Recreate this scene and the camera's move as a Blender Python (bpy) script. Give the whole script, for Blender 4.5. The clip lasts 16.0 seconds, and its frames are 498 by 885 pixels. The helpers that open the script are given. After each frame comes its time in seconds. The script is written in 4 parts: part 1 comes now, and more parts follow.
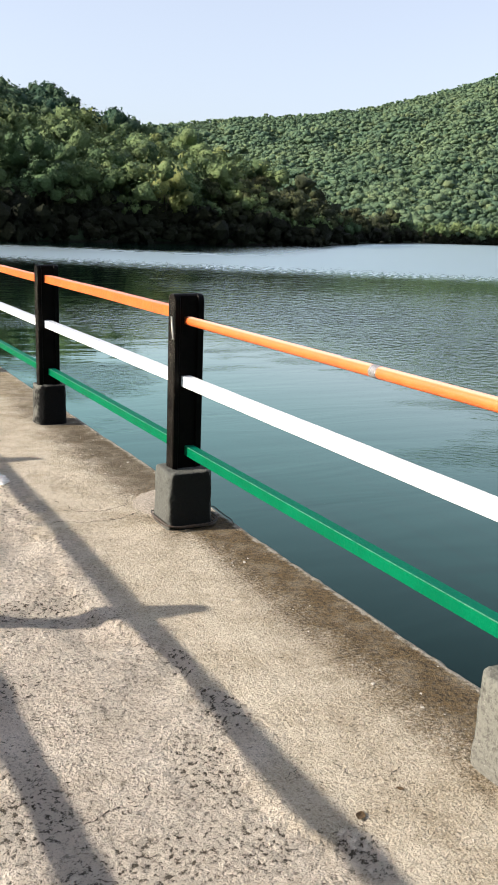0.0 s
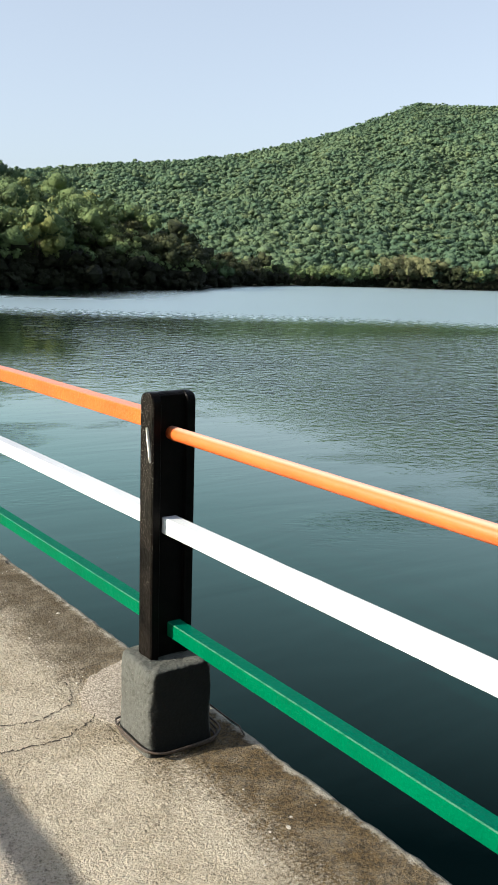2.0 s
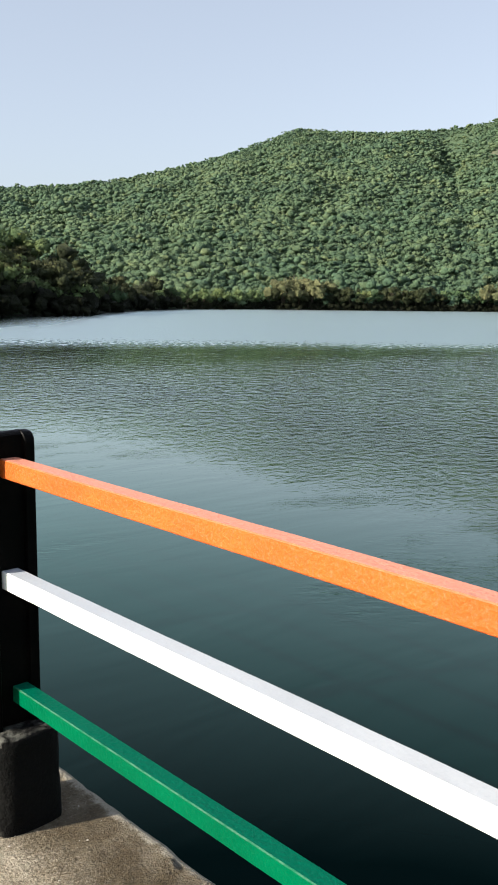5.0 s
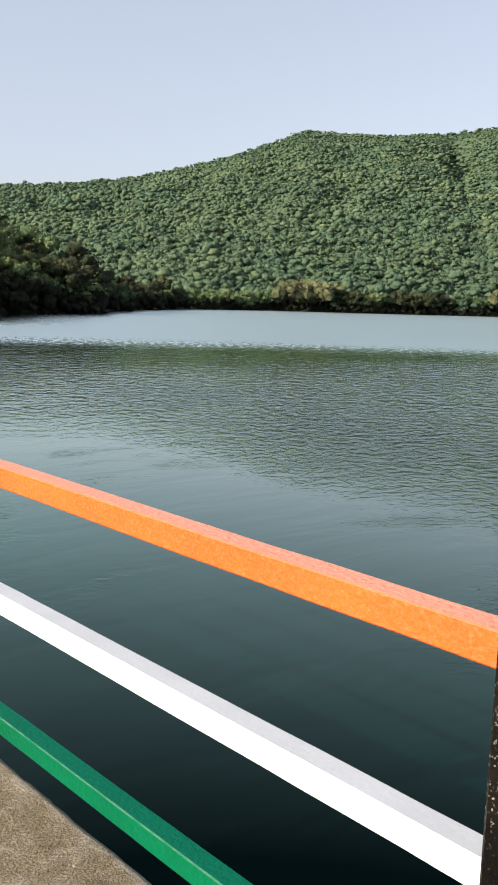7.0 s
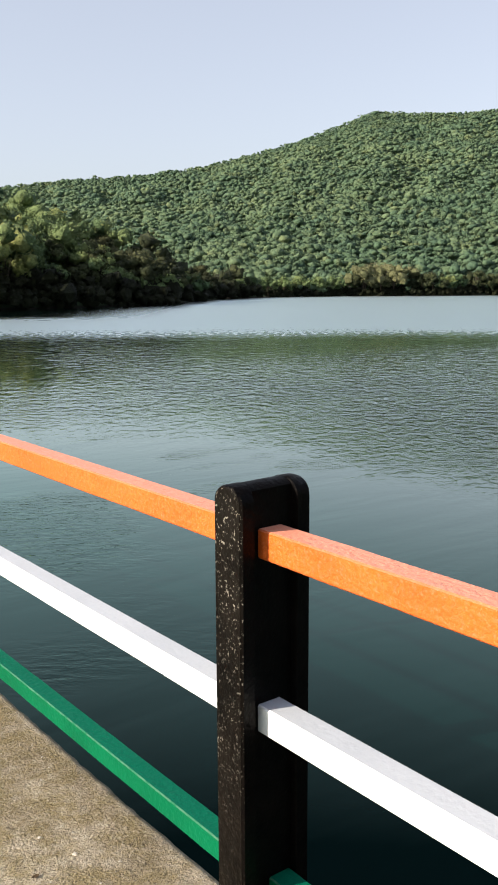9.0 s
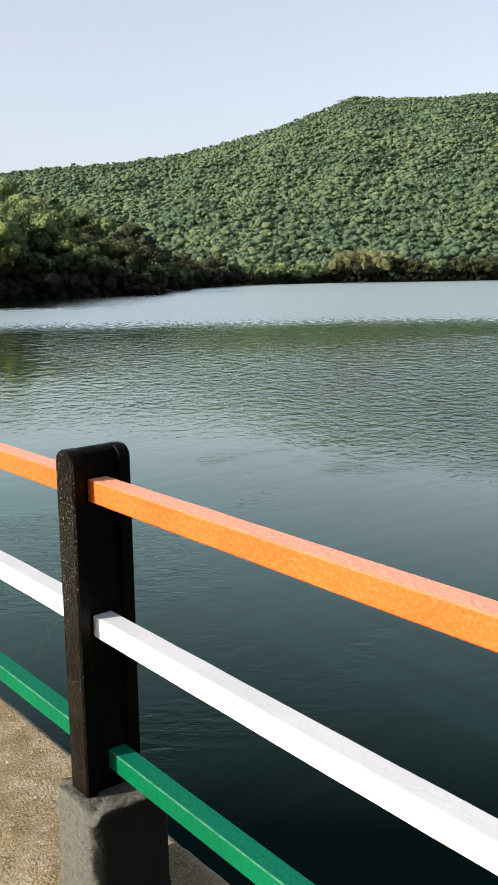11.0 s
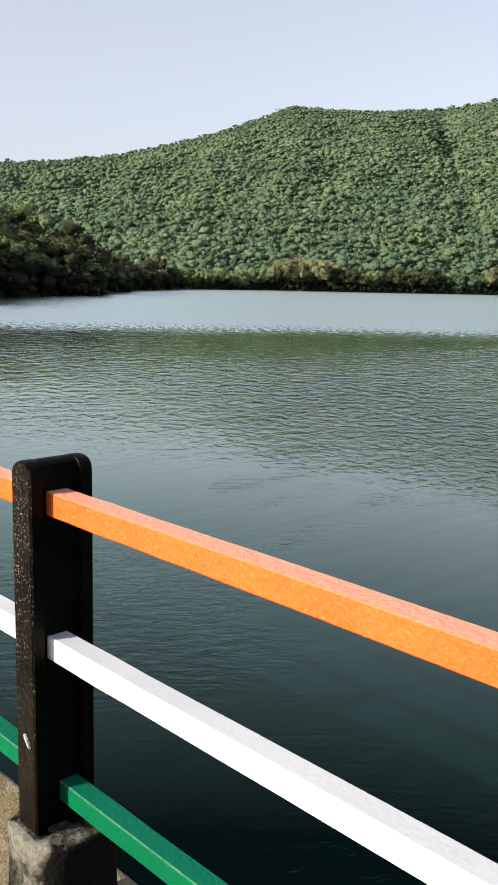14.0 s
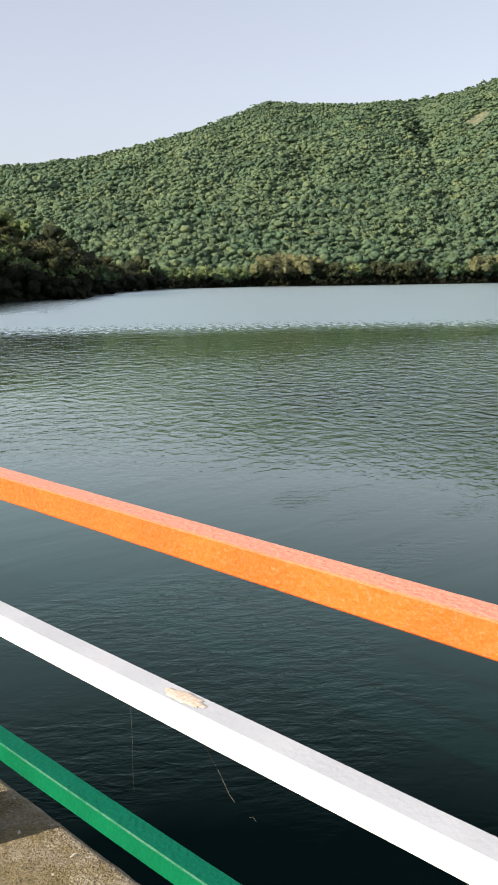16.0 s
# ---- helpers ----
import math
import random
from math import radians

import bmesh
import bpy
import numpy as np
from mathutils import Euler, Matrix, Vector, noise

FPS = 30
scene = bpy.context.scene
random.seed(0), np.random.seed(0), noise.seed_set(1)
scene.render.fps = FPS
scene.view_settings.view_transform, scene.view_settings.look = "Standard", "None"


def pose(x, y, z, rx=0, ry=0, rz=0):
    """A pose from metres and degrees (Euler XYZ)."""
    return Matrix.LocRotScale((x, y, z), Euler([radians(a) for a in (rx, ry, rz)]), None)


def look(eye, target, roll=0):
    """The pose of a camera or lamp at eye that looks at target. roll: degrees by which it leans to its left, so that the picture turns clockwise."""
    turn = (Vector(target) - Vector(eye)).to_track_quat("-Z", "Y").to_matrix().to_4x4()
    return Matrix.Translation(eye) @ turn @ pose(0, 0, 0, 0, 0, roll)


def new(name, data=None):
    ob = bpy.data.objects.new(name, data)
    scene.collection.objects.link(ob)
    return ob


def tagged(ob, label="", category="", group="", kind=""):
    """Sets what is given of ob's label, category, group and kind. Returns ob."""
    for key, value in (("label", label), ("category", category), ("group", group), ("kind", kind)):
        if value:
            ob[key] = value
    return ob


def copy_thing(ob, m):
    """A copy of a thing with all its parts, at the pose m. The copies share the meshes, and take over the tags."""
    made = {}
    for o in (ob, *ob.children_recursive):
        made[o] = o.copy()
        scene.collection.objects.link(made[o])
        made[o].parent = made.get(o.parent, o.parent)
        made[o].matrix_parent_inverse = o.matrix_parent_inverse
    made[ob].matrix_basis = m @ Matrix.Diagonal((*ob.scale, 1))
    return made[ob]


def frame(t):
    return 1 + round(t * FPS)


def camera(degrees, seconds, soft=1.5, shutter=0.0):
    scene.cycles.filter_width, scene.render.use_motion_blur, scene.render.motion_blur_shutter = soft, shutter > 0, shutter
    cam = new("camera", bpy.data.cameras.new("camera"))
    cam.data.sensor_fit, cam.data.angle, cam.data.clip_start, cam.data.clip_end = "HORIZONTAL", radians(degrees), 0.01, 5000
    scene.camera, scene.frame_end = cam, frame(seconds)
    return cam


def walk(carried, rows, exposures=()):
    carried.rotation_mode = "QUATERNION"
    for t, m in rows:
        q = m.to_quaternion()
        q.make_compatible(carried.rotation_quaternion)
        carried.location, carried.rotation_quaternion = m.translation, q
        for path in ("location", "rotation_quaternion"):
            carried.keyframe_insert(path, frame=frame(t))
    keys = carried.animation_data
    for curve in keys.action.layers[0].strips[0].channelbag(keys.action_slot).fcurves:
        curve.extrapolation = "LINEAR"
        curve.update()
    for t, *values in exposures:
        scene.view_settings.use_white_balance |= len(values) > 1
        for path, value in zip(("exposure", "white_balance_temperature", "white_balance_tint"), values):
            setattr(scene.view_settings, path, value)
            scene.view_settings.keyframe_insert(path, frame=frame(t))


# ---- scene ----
cam = camera(30.54, 16.0, soft=1.8)
PATH = [
    (0.0, pose(-1.744, -3.963, 1.442, 0, 0, -27.96) @ pose(0, 0, 0, 76.54) @ pose(0, 0, 0, 0, 0, 2.12)),
    (0.5, pose(-1.670, -3.672, 1.490, 0, 0, -29.65) @ pose(0, 0, 0, 78.01) @ pose(0, 0, 0, 0, 0, 2.71)),
    (1.0, pose(-1.621, -3.252, 1.491, 0, 0, -33.61) @ pose(0, 0, 0, 79.29) @ pose(0, 0, 0, 0, 0, 2.56)),
    (1.5, pose(-1.522, -2.836, 1.462, 0, 0, -35.90) @ pose(0, 0, 0, 79.52) @ pose(0, 0, 0, 0, 0, 3.00)),
    (2.0, pose(-1.398, -2.373, 1.478, 0, 0, -35.67) @ pose(0, 0, 0, 79.40) @ pose(0, 0, 0, 0, 0, 1.75)),
    (2.5, pose(-1.370, -1.995, 1.481, 0, 0, -36.11) @ pose(0, 0, 0, 79.55) @ pose(0, 0, 0, 0, 0, 1.48)),
    (3.0, pose(-1.295, -1.566, 1.441, 0, 0, -38.37) @ pose(0, 0, 0, 79.28) @ pose(0, 0, 0, 0, 0, 1.67)),
    (3.5, pose(-1.208, -1.133, 1.464, 0, 0, -39.00) @ pose(0, 0, 0, 80.09) @ pose(0, 0, 0, 0, 0, 1.58)),
    (4.0, pose(-1.233, -0.754, 1.481, 0, 0, -41.30) @ pose(0, 0, 0, 80.15) @ pose(0, 0, 0, 0, 0, 0.63)),
    (4.5, pose(-1.191, -0.299, 1.450, 0, 0, -42.46) @ pose(0, 0, 0, 79.89) @ pose(0, 0, 0, 0, 0, 0.39)),
    (5.0, pose(-1.165, 0.163, 1.484, 0, 0, -42.45) @ pose(0, 0, 0, 80.97) @ pose(0, 0, 0, 0, 0, 0.81)),
    (5.2, pose(-1.150, 0.324, 1.471, 0, 0, -41.81) @ pose(0, 0, 0, 80.82) @ pose(0, 0, 0, 0, 0, 1.10)),
    (7.5, pose(-0.991, 2.342, 1.442, 0, 0, -42.32) @ pose(0, 0, 0, 81.09) @ pose(0, 0, 0, 0, 0, 1.89)),
    (8.0, pose(-0.984, 2.766, 1.459, 0, 0, -38.82) @ pose(0, 0, 0, 81.01) @ pose(0, 0, 0, 0, 0, 1.58)),
    (8.5, pose(-1.019, 3.155, 1.476, 0, 0, -37.66) @ pose(0, 0, 0, 80.79) @ pose(0, 0, 0, 0, 0, 0.68)),
    (9.0, pose(-0.946, 3.667, 1.437, 0, 0, -37.75) @ pose(0, 0, 0, 80.20) @ pose(0, 0, 0, 0, 0, -0.23)),
    (11.5, pose(-1.001, 5.879, 1.496, 0, 0, -39.11) @ pose(0, 0, 0, 79.38) @ pose(0, 0, 0, 0, 0, -0.82)),
    (12.0, pose(-0.966, 6.296, 1.494, 0, 0, -39.58) @ pose(0, 0, 0, 79.50) @ pose(0, 0, 0, 0, 0, -0.75)),
    (12.5, pose(-0.972, 6.708, 1.483, 0, 0, -39.82) @ pose(0, 0, 0, 79.00) @ pose(0, 0, 0, 0, 0, -0.61)),
    (13.0, pose(-0.982, 7.135, 1.504, 0, 0, -45.10) @ pose(0, 0, 0, 78.97) @ pose(0, 0, 0, 0, 0, 0.04)),
    (13.5, pose(-0.953, 7.590, 1.498, 0, 0, -45.69) @ pose(0, 0, 0, 79.61) @ pose(0, 0, 0, 0, 0, 0.42)),
    (14.0, pose(-0.991, 8.050, 1.484, 0, 0, -43.44) @ pose(0, 0, 0, 79.77) @ pose(0, 0, 0, 0, 0, 1.41)),
    (14.5, pose(-1.004, 8.473, 1.465, 0, 0, -42.98) @ pose(0, 0, 0, 79.55) @ pose(0, 0, 0, 0, 0, 0.51)),
    (15.0, pose(-0.948, 8.938, 1.474, 0, 0, -42.01) @ pose(0, 0, 0, 79.56) @ pose(0, 0, 0, 0, 0, -0.32)),
    (15.5, pose(-0.981, 9.520, 1.485, 0, 0, -42.83) @ pose(0, 0, 0, 79.82) @ pose(0, 0, 0, 0, 0, -0.29)),
    (16.0, pose(-0.963, 9.956, 1.448, 0, 0, -44.36) @ pose(0, 0, 0, 79.59) @ pose(0, 0, 0, 0, 0, -0.66)),
]
walk(cam, PATH, exposures=[(0.0, 1.03, 6300, 11), (1.0, 0.94, 6250, 8), (2.0, 0.9, 6250, 6), (3.0, 0.89, 6250, 5), (5.0, 0.84, 6350, 8), (7.5, 0.82, 6550, 11), (9.0, 0.89, 6600, 11), (12.5, 0.96, 6700, 12), (14.5, 0.89, 6700, 12), (16.0, 0.85, 6700, 12)])

# ---- light ----
SUN_AZ, SUN_EL = -71.3, 24.9  # degrees from +y towards +x, and above the horizon
world = bpy.data.worlds.new("sky")
scene.world = world
world.use_nodes = True
wt = world.node_tree
sky = wt.nodes.new("ShaderNodeTexSky")
sky.sky_type = "NISHITA"
sky.sun_disc = False
sky.sun_elevation = radians(SUN_EL)
sky.sun_rotation = radians(SUN_AZ)
sky.air_density, sky.dust_density, sky.ozone_density = 1.0, 1.6, 1.5
haze = wt.nodes.new("ShaderNodeHueSaturation")  # a milky, hazy sky
haze.inputs["Saturation"].default_value = 0.54
haze.inputs["Hue"].default_value = 0.512
wt.links.new(sky.outputs[0], haze.inputs["Color"])
veil = wt.nodes.new("ShaderNodeMix")  # thin even haze over the whole sky
veil.data_type = "RGBA"
veil.inputs[0].default_value = 0.4
veil.inputs[7].default_value = (3.1, 3.55, 4.3, 1)
wt.links.new(haze.outputs[0], veil.inputs[6])
wt.links.new(veil.outputs[2], wt.nodes["Background"].inputs[0])
wt.nodes["Background"].inputs[1].default_value = 0.113
sun = new("sun", bpy.data.lights.new("sun", "SUN"))
sun.data.energy, sun.data.angle, sun.data.color = 5.0, radians(0.5), (1.0, 0.91, 0.76)
sa, se = radians(SUN_AZ), radians(SUN_EL)
TO_SUN = Vector((math.sin(sa) * math.cos(se), math.cos(sa) * math.cos(se), math.sin(se)))
sun.matrix_world = look(TO_SUN * 50, (0, 0, 0))


# ---- materials ----
class Nodes:
    """A small node builder for one material."""

    def __init__(self, name):
        self.mat = bpy.data.materials.new(name)
        self.mat.use_nodes = True
        self.tree = self.mat.node_tree
        self.bsdf = self.tree.nodes["Principled BSDF"]

    def put(self, kind, **values):
        node = self.tree.nodes.new(kind)
        for key, value in values.items():
            node.inputs[key].default_value = value
        return node

    def link(self, a, b):
        self.tree.links.new(a, b)

    def coords(self, scale=(1, 1, 1), turn=0.0):
        geo = self.put("ShaderNodeNewGeometry")
        mp = self.put("ShaderNodeMapping", Scale=scale, Rotation=(0, 0, radians(turn)))
        self.link(geo.outputs["Position"], mp.inputs["Vector"])
        return mp.outputs[0]

    def noise(self, at, scale, detail=4.0, rough=0.55, distortion=0.0):
        n = self.put("ShaderNodeTexNoise", Scale=scale, Detail=detail, Roughness=rough, Distortion=distortion)
        self.link(at, n.inputs["Vector"])
        return n.outputs["Fac"]

    def ramp(self, value, lo, hi, a=0.0, b=1.0):
        n = self.put("ShaderNodeMapRange", **{"From Min": lo, "From Max": hi, "To Min": a, "To Max": b})
        n.interpolation_type = "SMOOTHSTEP"
        self.link(value, n.inputs["Value"])
        return n.outputs[0]

    def math(self, op, a, b=None):
        n = self.tree.nodes.new("ShaderNodeMath")
        n.operation = op
        for i, v in enumerate((a, b)):
            if v is None:
                continue
            if isinstance(v, (int, float)):
                n.inputs[i].default_value = v
            else:
                self.link(v, n.inputs[i])
        return n.outputs[0]

    def mix(self, fac, a, b):
        n = self.tree.nodes.new("ShaderNodeMix")
        n.data_type = "RGBA"
        for socket, v in ((n.inputs[0], fac), (n.inputs[6], a), (n.inputs[7], b)):
            if isinstance(v, tuple):
                socket.default_value = (*v, 1)
            elif isinstance(v, (int, float)):
                socket.default_value = v
            else:
                self.link(v, socket)
        return n.outputs[2]

    def colour(self, v):
        self.link(v, self.bsdf.inputs["Base Color"])

    def rough(self, v):
        if isinstance(v, (int, float)):
            self.bsdf.inputs["Roughness"].default_value = v
        else:
            self.link(v, self.bsdf.inputs["Roughness"])

    def bump(self, height, distance, strength=1.0):
        n = self.put("ShaderNodeBump", Strength=strength, Distance=distance)
        self.link(height, n.inputs["Height"])
        self.link(n.outputs[0], self.bsdf.inputs["Normal"])

    def axis(self, which):
        geo = self.put("ShaderNodeNewGeometry")
        sep = self.put("ShaderNodeSeparateXYZ")
        self.link(geo.outputs["Position"], sep.inputs[0])
        return sep.outputs[which]

    def up(self):
        geo = self.put("ShaderNodeNewGeometry")
        sep = self.put("ShaderNodeSeparateXYZ")
        self.link(geo.outputs["Normal"], sep.inputs[0])
        return sep.outputs[2]


def paint(name, colour, dirt_sheen, rough=0.42, grain=140.0, depth=0.0012, chips=(0.35, 0.33, 0.3), chip_at=0.73, shine=0.3, top_mix=1.0, edge=0.32, ageing=False):
    """Brushed-on enamel over cement: mottled, a little grainy, chipped here and there, dusted and with sky sheen
    painted in on top.
    """
    n = Nodes(name)
    at = n.coords()
    big, fine = n.noise(at, 5, 4), n.noise(at, grain, 3, 0.6)
    c = n.mix(n.ramp(big, 0.35, 0.7), colour, tuple(v * 0.82 for v in colour))
    c = n.mix(n.ramp(fine, 0.5, 0.72, 0, 0.14), c, dirt_sheen)
    # up faces take the second colour: dusting, and on orange a painted sky sheen
    dust_sheen = n.math("MULTIPLY", n.ramp(n.up(), 0.6, 0.95), n.ramp(n.noise(at, 520, 3, 0.7), 0.35, 0.65, 0.69 * top_mix, 0.75 * top_mix))
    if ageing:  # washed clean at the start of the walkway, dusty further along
        dust_sheen = n.math("MULTIPLY", dust_sheen, n.ramp(n.axis(1), -1.6, 2.2, 0.2, 1.0))
    c = n.mix(dust_sheen, c, dirt_sheen)
    # pale bevel line: rubbed paint with the edge highlight painted in
    turn = n.put("ShaderNodeSeparateXYZ")
    n.link(n.put("ShaderNodeNewGeometry").outputs["Normal"], turn.inputs[0])
    corner = n.math("MULTIPLY", n.math("MULTIPLY", turn.outputs[0], turn.outputs[2]), -2.0)
    rub_glint = n.math("MULTIPLY", n.ramp(corner, 0.6, 0.85, 0, edge), n.ramp(n.noise(at, 30, 5, 0.7), 0.35, 0.6, 0.25, 1.0))
    c = n.mix(rub_glint, c, tuple(0.16 + v * 0.75 for v in colour))
    c = n.mix(n.ramp(n.noise(at, 38, 5, 0.65), chip_at, chip_at + 0.03), c, chips)
    n.colour(c)
    n.rough(n.ramp(fine, 0.3, 0.7, rough, rough + 0.2))
    n.bsdf.inputs["Specular IOR Level"].default_value = shine
    n.bump(n.math("ADD", n.math("MULTIPLY", n.noise(at, grain * 0.6, 3, 0.5), 1.0), n.math("MULTIPLY", big, 0.8)), depth * 2)
    return n.mat


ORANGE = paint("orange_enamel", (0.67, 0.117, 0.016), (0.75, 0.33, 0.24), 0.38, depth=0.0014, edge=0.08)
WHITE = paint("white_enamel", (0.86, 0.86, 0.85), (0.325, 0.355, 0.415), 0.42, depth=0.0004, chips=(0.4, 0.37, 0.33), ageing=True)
PIPE = paint("orange_pipe_enamel", (0.75, 0.135, 0.022), (0.86, 0.52, 0.4), 0.3, grain=900.0, depth=0.00002, chip_at=0.78, shine=0.5, top_mix=0.85, edge=0.0)
GREEN = paint("green_enamel", (0.0, 0.115, 0.048), (0.001, 0.105, 0.066), 0.4, chips=(0.45, 0.5, 0.42), chip_at=0.76, shine=0.05)


def black_paint():
    n = Nodes("black_enamel")
    at = n.coords()
    c = n.mix(n.ramp(n.noise(at, 9, 4), 0.4, 0.7), (0.0016, 0.0013, 0.0013), (0.004, 0.003, 0.0027))
    face = n.tree.nodes.new("ShaderNodeNewGeometry")
    sep = n.put("ShaderNodeSeparateXYZ")
    n.link(face.outputs["Normal"], sep.inputs[0])
    side = n.math("MULTIPLY", sep.outputs[0], -1.0)  # the weathered walkway side
    own = n.put("ShaderNodeSeparateXYZ")
    n.link(n.put("ShaderNodeTexCoord").outputs["Object"], own.inputs[0])
    side = n.math("MULTIPLY", side, n.ramp(own.outputs[0], -0.068, -0.06, 1, 0))
    worn = n.math("MULTIPLY", n.ramp(side, 0.5, 0.9), n.ramp(n.noise(at, 7, 3), 0.3, 0.62))
    specks = n.math("MULTIPLY", n.ramp(n.noise(at, 190, 3, 0.6), 0.595, 0.65), n.math("MULTIPLY", worn, n.ramp(n.axis(2), 0.4, 0.9, 0.15, 1.0)))
    c = n.mix(n.math("MULTIPLY", worn, 0.14), c, (0.04, 0.03, 0.022))
    c = n.mix(n.math("MULTIPLY", specks, 0.8), c, (0.3, 0.27, 0.23))
    n.colour(c)
    n.rough(n.ramp(n.noise(at, 25, 3), 0.3, 0.7, 0.3, 0.5))
    n.bsdf.inputs["Specular IOR Level"].default_value = 0.055
    n.bump(n.noise(at, 70, 3, 0.55), 0.0022)
    return n.mat


BLACK = black_paint()


def pedestal_stuff(name, coat_shade, bare_at=0.45):
    """Cement blocks once painted black, worn bare on the walkway side and on top; shade is painted into the black
    sides.
    """
    n = Nodes(name)
    at = n.coords()
    info = n.tree.nodes.new("ShaderNodeObjectInfo")
    cement = n.mix(info.outputs["Random"], (0.085, 0.087, 0.08), (0.165, 0.158, 0.136))
    cement = n.mix(n.ramp(n.noise(at, 70, 5, 0.75), 0.45, 0.65, 0, 0.7), cement, (0.06, 0.057, 0.05))
    cement = n.mix(n.ramp(n.noise(at, 130, 3, 0.7), 0.6, 0.75, 0, 0.6), cement, (0.36, 0.34, 0.3))
    geo = n.tree.nodes.new("ShaderNodeNewGeometry")
    sep = n.put("ShaderNodeSeparateXYZ")
    n.link(geo.outputs["Normal"], sep.inputs[0])
    bare = n.math("ADD", n.math("ABSOLUTE", sep.outputs[0]), n.math("MULTIPLY", n.math("MAXIMUM", sep.outputs[2], 0.0), 0.9))
    bare = n.math("ADD", bare, n.math("MULTIPLY", n.math("SUBTRACT", n.noise(at, 16, 5, 0.7), 0.5), 0.9))
    # end faces go near-black: old paint with shade put into the colour
    c = n.mix(n.ramp(bare, bare_at, bare_at + 0.3), coat_shade, cement)
    n.colour(c)
    n.rough(0.85)
    n.bsdf.inputs["Specular IOR Level"].default_value = 0.08
    n.bump(n.math("ADD", n.noise(at, 90, 4, 0.65), n.math("MULTIPLY", n.noise(at, 22, 3), 1.5)), 0.006)
    return n.mat


CEMENT = pedestal_stuff("worn_black_cement", (0.012, 0.012, 0.011), 0.66)
CEMENT_BLACK = pedestal_stuff("black_cement", (0.006, 0.006, 0.006), 0.85)
CEMENT_GREY = pedestal_stuff("worn_grey_cement", (0.012, 0.0125, 0.0115), 0.55)


def deck_stuff():
    """Old concrete: rough where the topping has worn off, smoother along the railing, with a mossy brown margin."""
    n = Nodes("weathered_concrete")
    at = n.coords()
    x = n.axis(0)
    y = n.axis(1)
    wander = n.noise(at, 1.5, 5, 0.6)
    fine = n.noise(at, 120, 4, 0.7)
    grain = n.noise(at, 210, 3, 0.75)
    grit = n.noise(at, 42, 5, 0.72)
    pitted = n.put("ShaderNodeAttribute")
    pitted.attribute_name = "pitted"
    pitted = n.ramp(n.math("ADD", pitted.outputs["Fac"], n.math("MULTIPLY", n.math("SUBTRACT", n.noise(at, 11, 5, 0.7), 0.5), 1.1)), 0.3, 0.6)
    rough_zone = n.ramp(n.math("ADD", x, n.math("MULTIPLY", n.math("SUBTRACT", wander, 0.5), 0.7)), -0.72, -0.58, 1, 0)
    smooth = n.mix(n.ramp(n.noise(at, 4.5, 5, 0.7), 0.35, 0.65), (0.62, 0.535, 0.42), (0.5, 0.42, 0.315))
    worn = n.mix(n.ramp(n.noise(at, 6, 5, 0.65), 0.35, 0.65), (0.78, 0.68, 0.575), (0.66, 0.56, 0.46))
    c = n.mix(rough_zone, smooth, worn)
    # brown stains with ragged outlines, denser towards the margin
    stain = n.math("ADD", n.noise(at, 3.5, 7, 0.75), n.math("MULTIPLY", n.ramp(x, -0.7, 0.1), 0.1))
    c = n.mix(n.ramp(stain, 0.53, 0.7, 0, 0.45), c, (0.26, 0.195, 0.11))
    c = n.mix(n.ramp(n.noise(at, 17, 6, 0.7), 0.5, 0.68, 0, 0.38), c, (0.3, 0.24, 0.165))
    # an olive film further along the walkway
    film = n.math("MULTIPLY", n.ramp(y, 2.0, 5.5), n.ramp(n.noise(at, 9, 6, 0.75), 0.38, 0.62))
    c = n.mix(n.math("MULTIPLY", film, 0.75), c, (0.3, 0.235, 0.1))
    old = n.math("MULTIPLY", n.ramp(y, 4.5, 8.5), n.ramp(n.noise(at, 55, 5, 0.75), 0.36, 0.6, 0.08, 0.45))
    c = n.mix(old, c, (0.21, 0.172, 0.062))
    blot = n.math("MULTIPLY", n.ramp(y, 3.0, 5.5), n.ramp(n.math("ADD", n.noise(at, 2.3, 6, 0.7), n.math("MULTIPLY", n.math("SUBTRACT", n.noise(at, 60, 4, 0.7), 0.5), 0.22)), 0.5, 0.62, 0, 0.5))
    c = n.mix(blot, c, (0.15, 0.112, 0.045))
    edge = n.math("ADD", x, n.math("MULTIPLY", n.math("SUBTRACT", n.noise(at, 2.6, 7, 0.75), 0.5), 0.42))
    edge = n.math("ADD", edge, n.math("MULTIPLY", n.math("SUBTRACT", n.noise(at, 85, 4, 0.8), 0.5), 0.7))
    edge = n.math("ADD", edge, n.ramp(y, -0.2, 0.8, -0.03, 0.0))
    far_fade = n.ramp(n.noise(n.coords((0.4, 0.22, 1)), 1.0, 2), 0.3, 0.55, 0.75, 1.0)
    moss = n.math("MULTIPLY", n.math("MULTIPLY", n.ramp(edge, -0.23, 0.0), far_fade), n.ramp(n.math("ADD", y, n.math("MULTIPLY", n.noise(at, 3.0, 4, 0.7), 4.0)), 3.5, 7.0, 1.0, 0.27))
    mossy = n.mix(n.ramp(n.noise(at, 48, 6, 0.8), 0.4, 0.58), (0.028, 0.018, 0.007), (0.15, 0.096, 0.037))
    mossy = n.mix(n.ramp(n.noise(at, 150, 4, 0.8), 0.56, 0.66, 0, 0.5), mossy, (0.36, 0.29, 0.18))
    damp = n.math("MULTIPLY", n.ramp(y, 0.3, 0.8, 0, 0.72), n.ramp(y, 2.5, 5.0, 1, 0))
    mossy = n.mix(damp, mossy, (0.045, 0.03, 0.012))
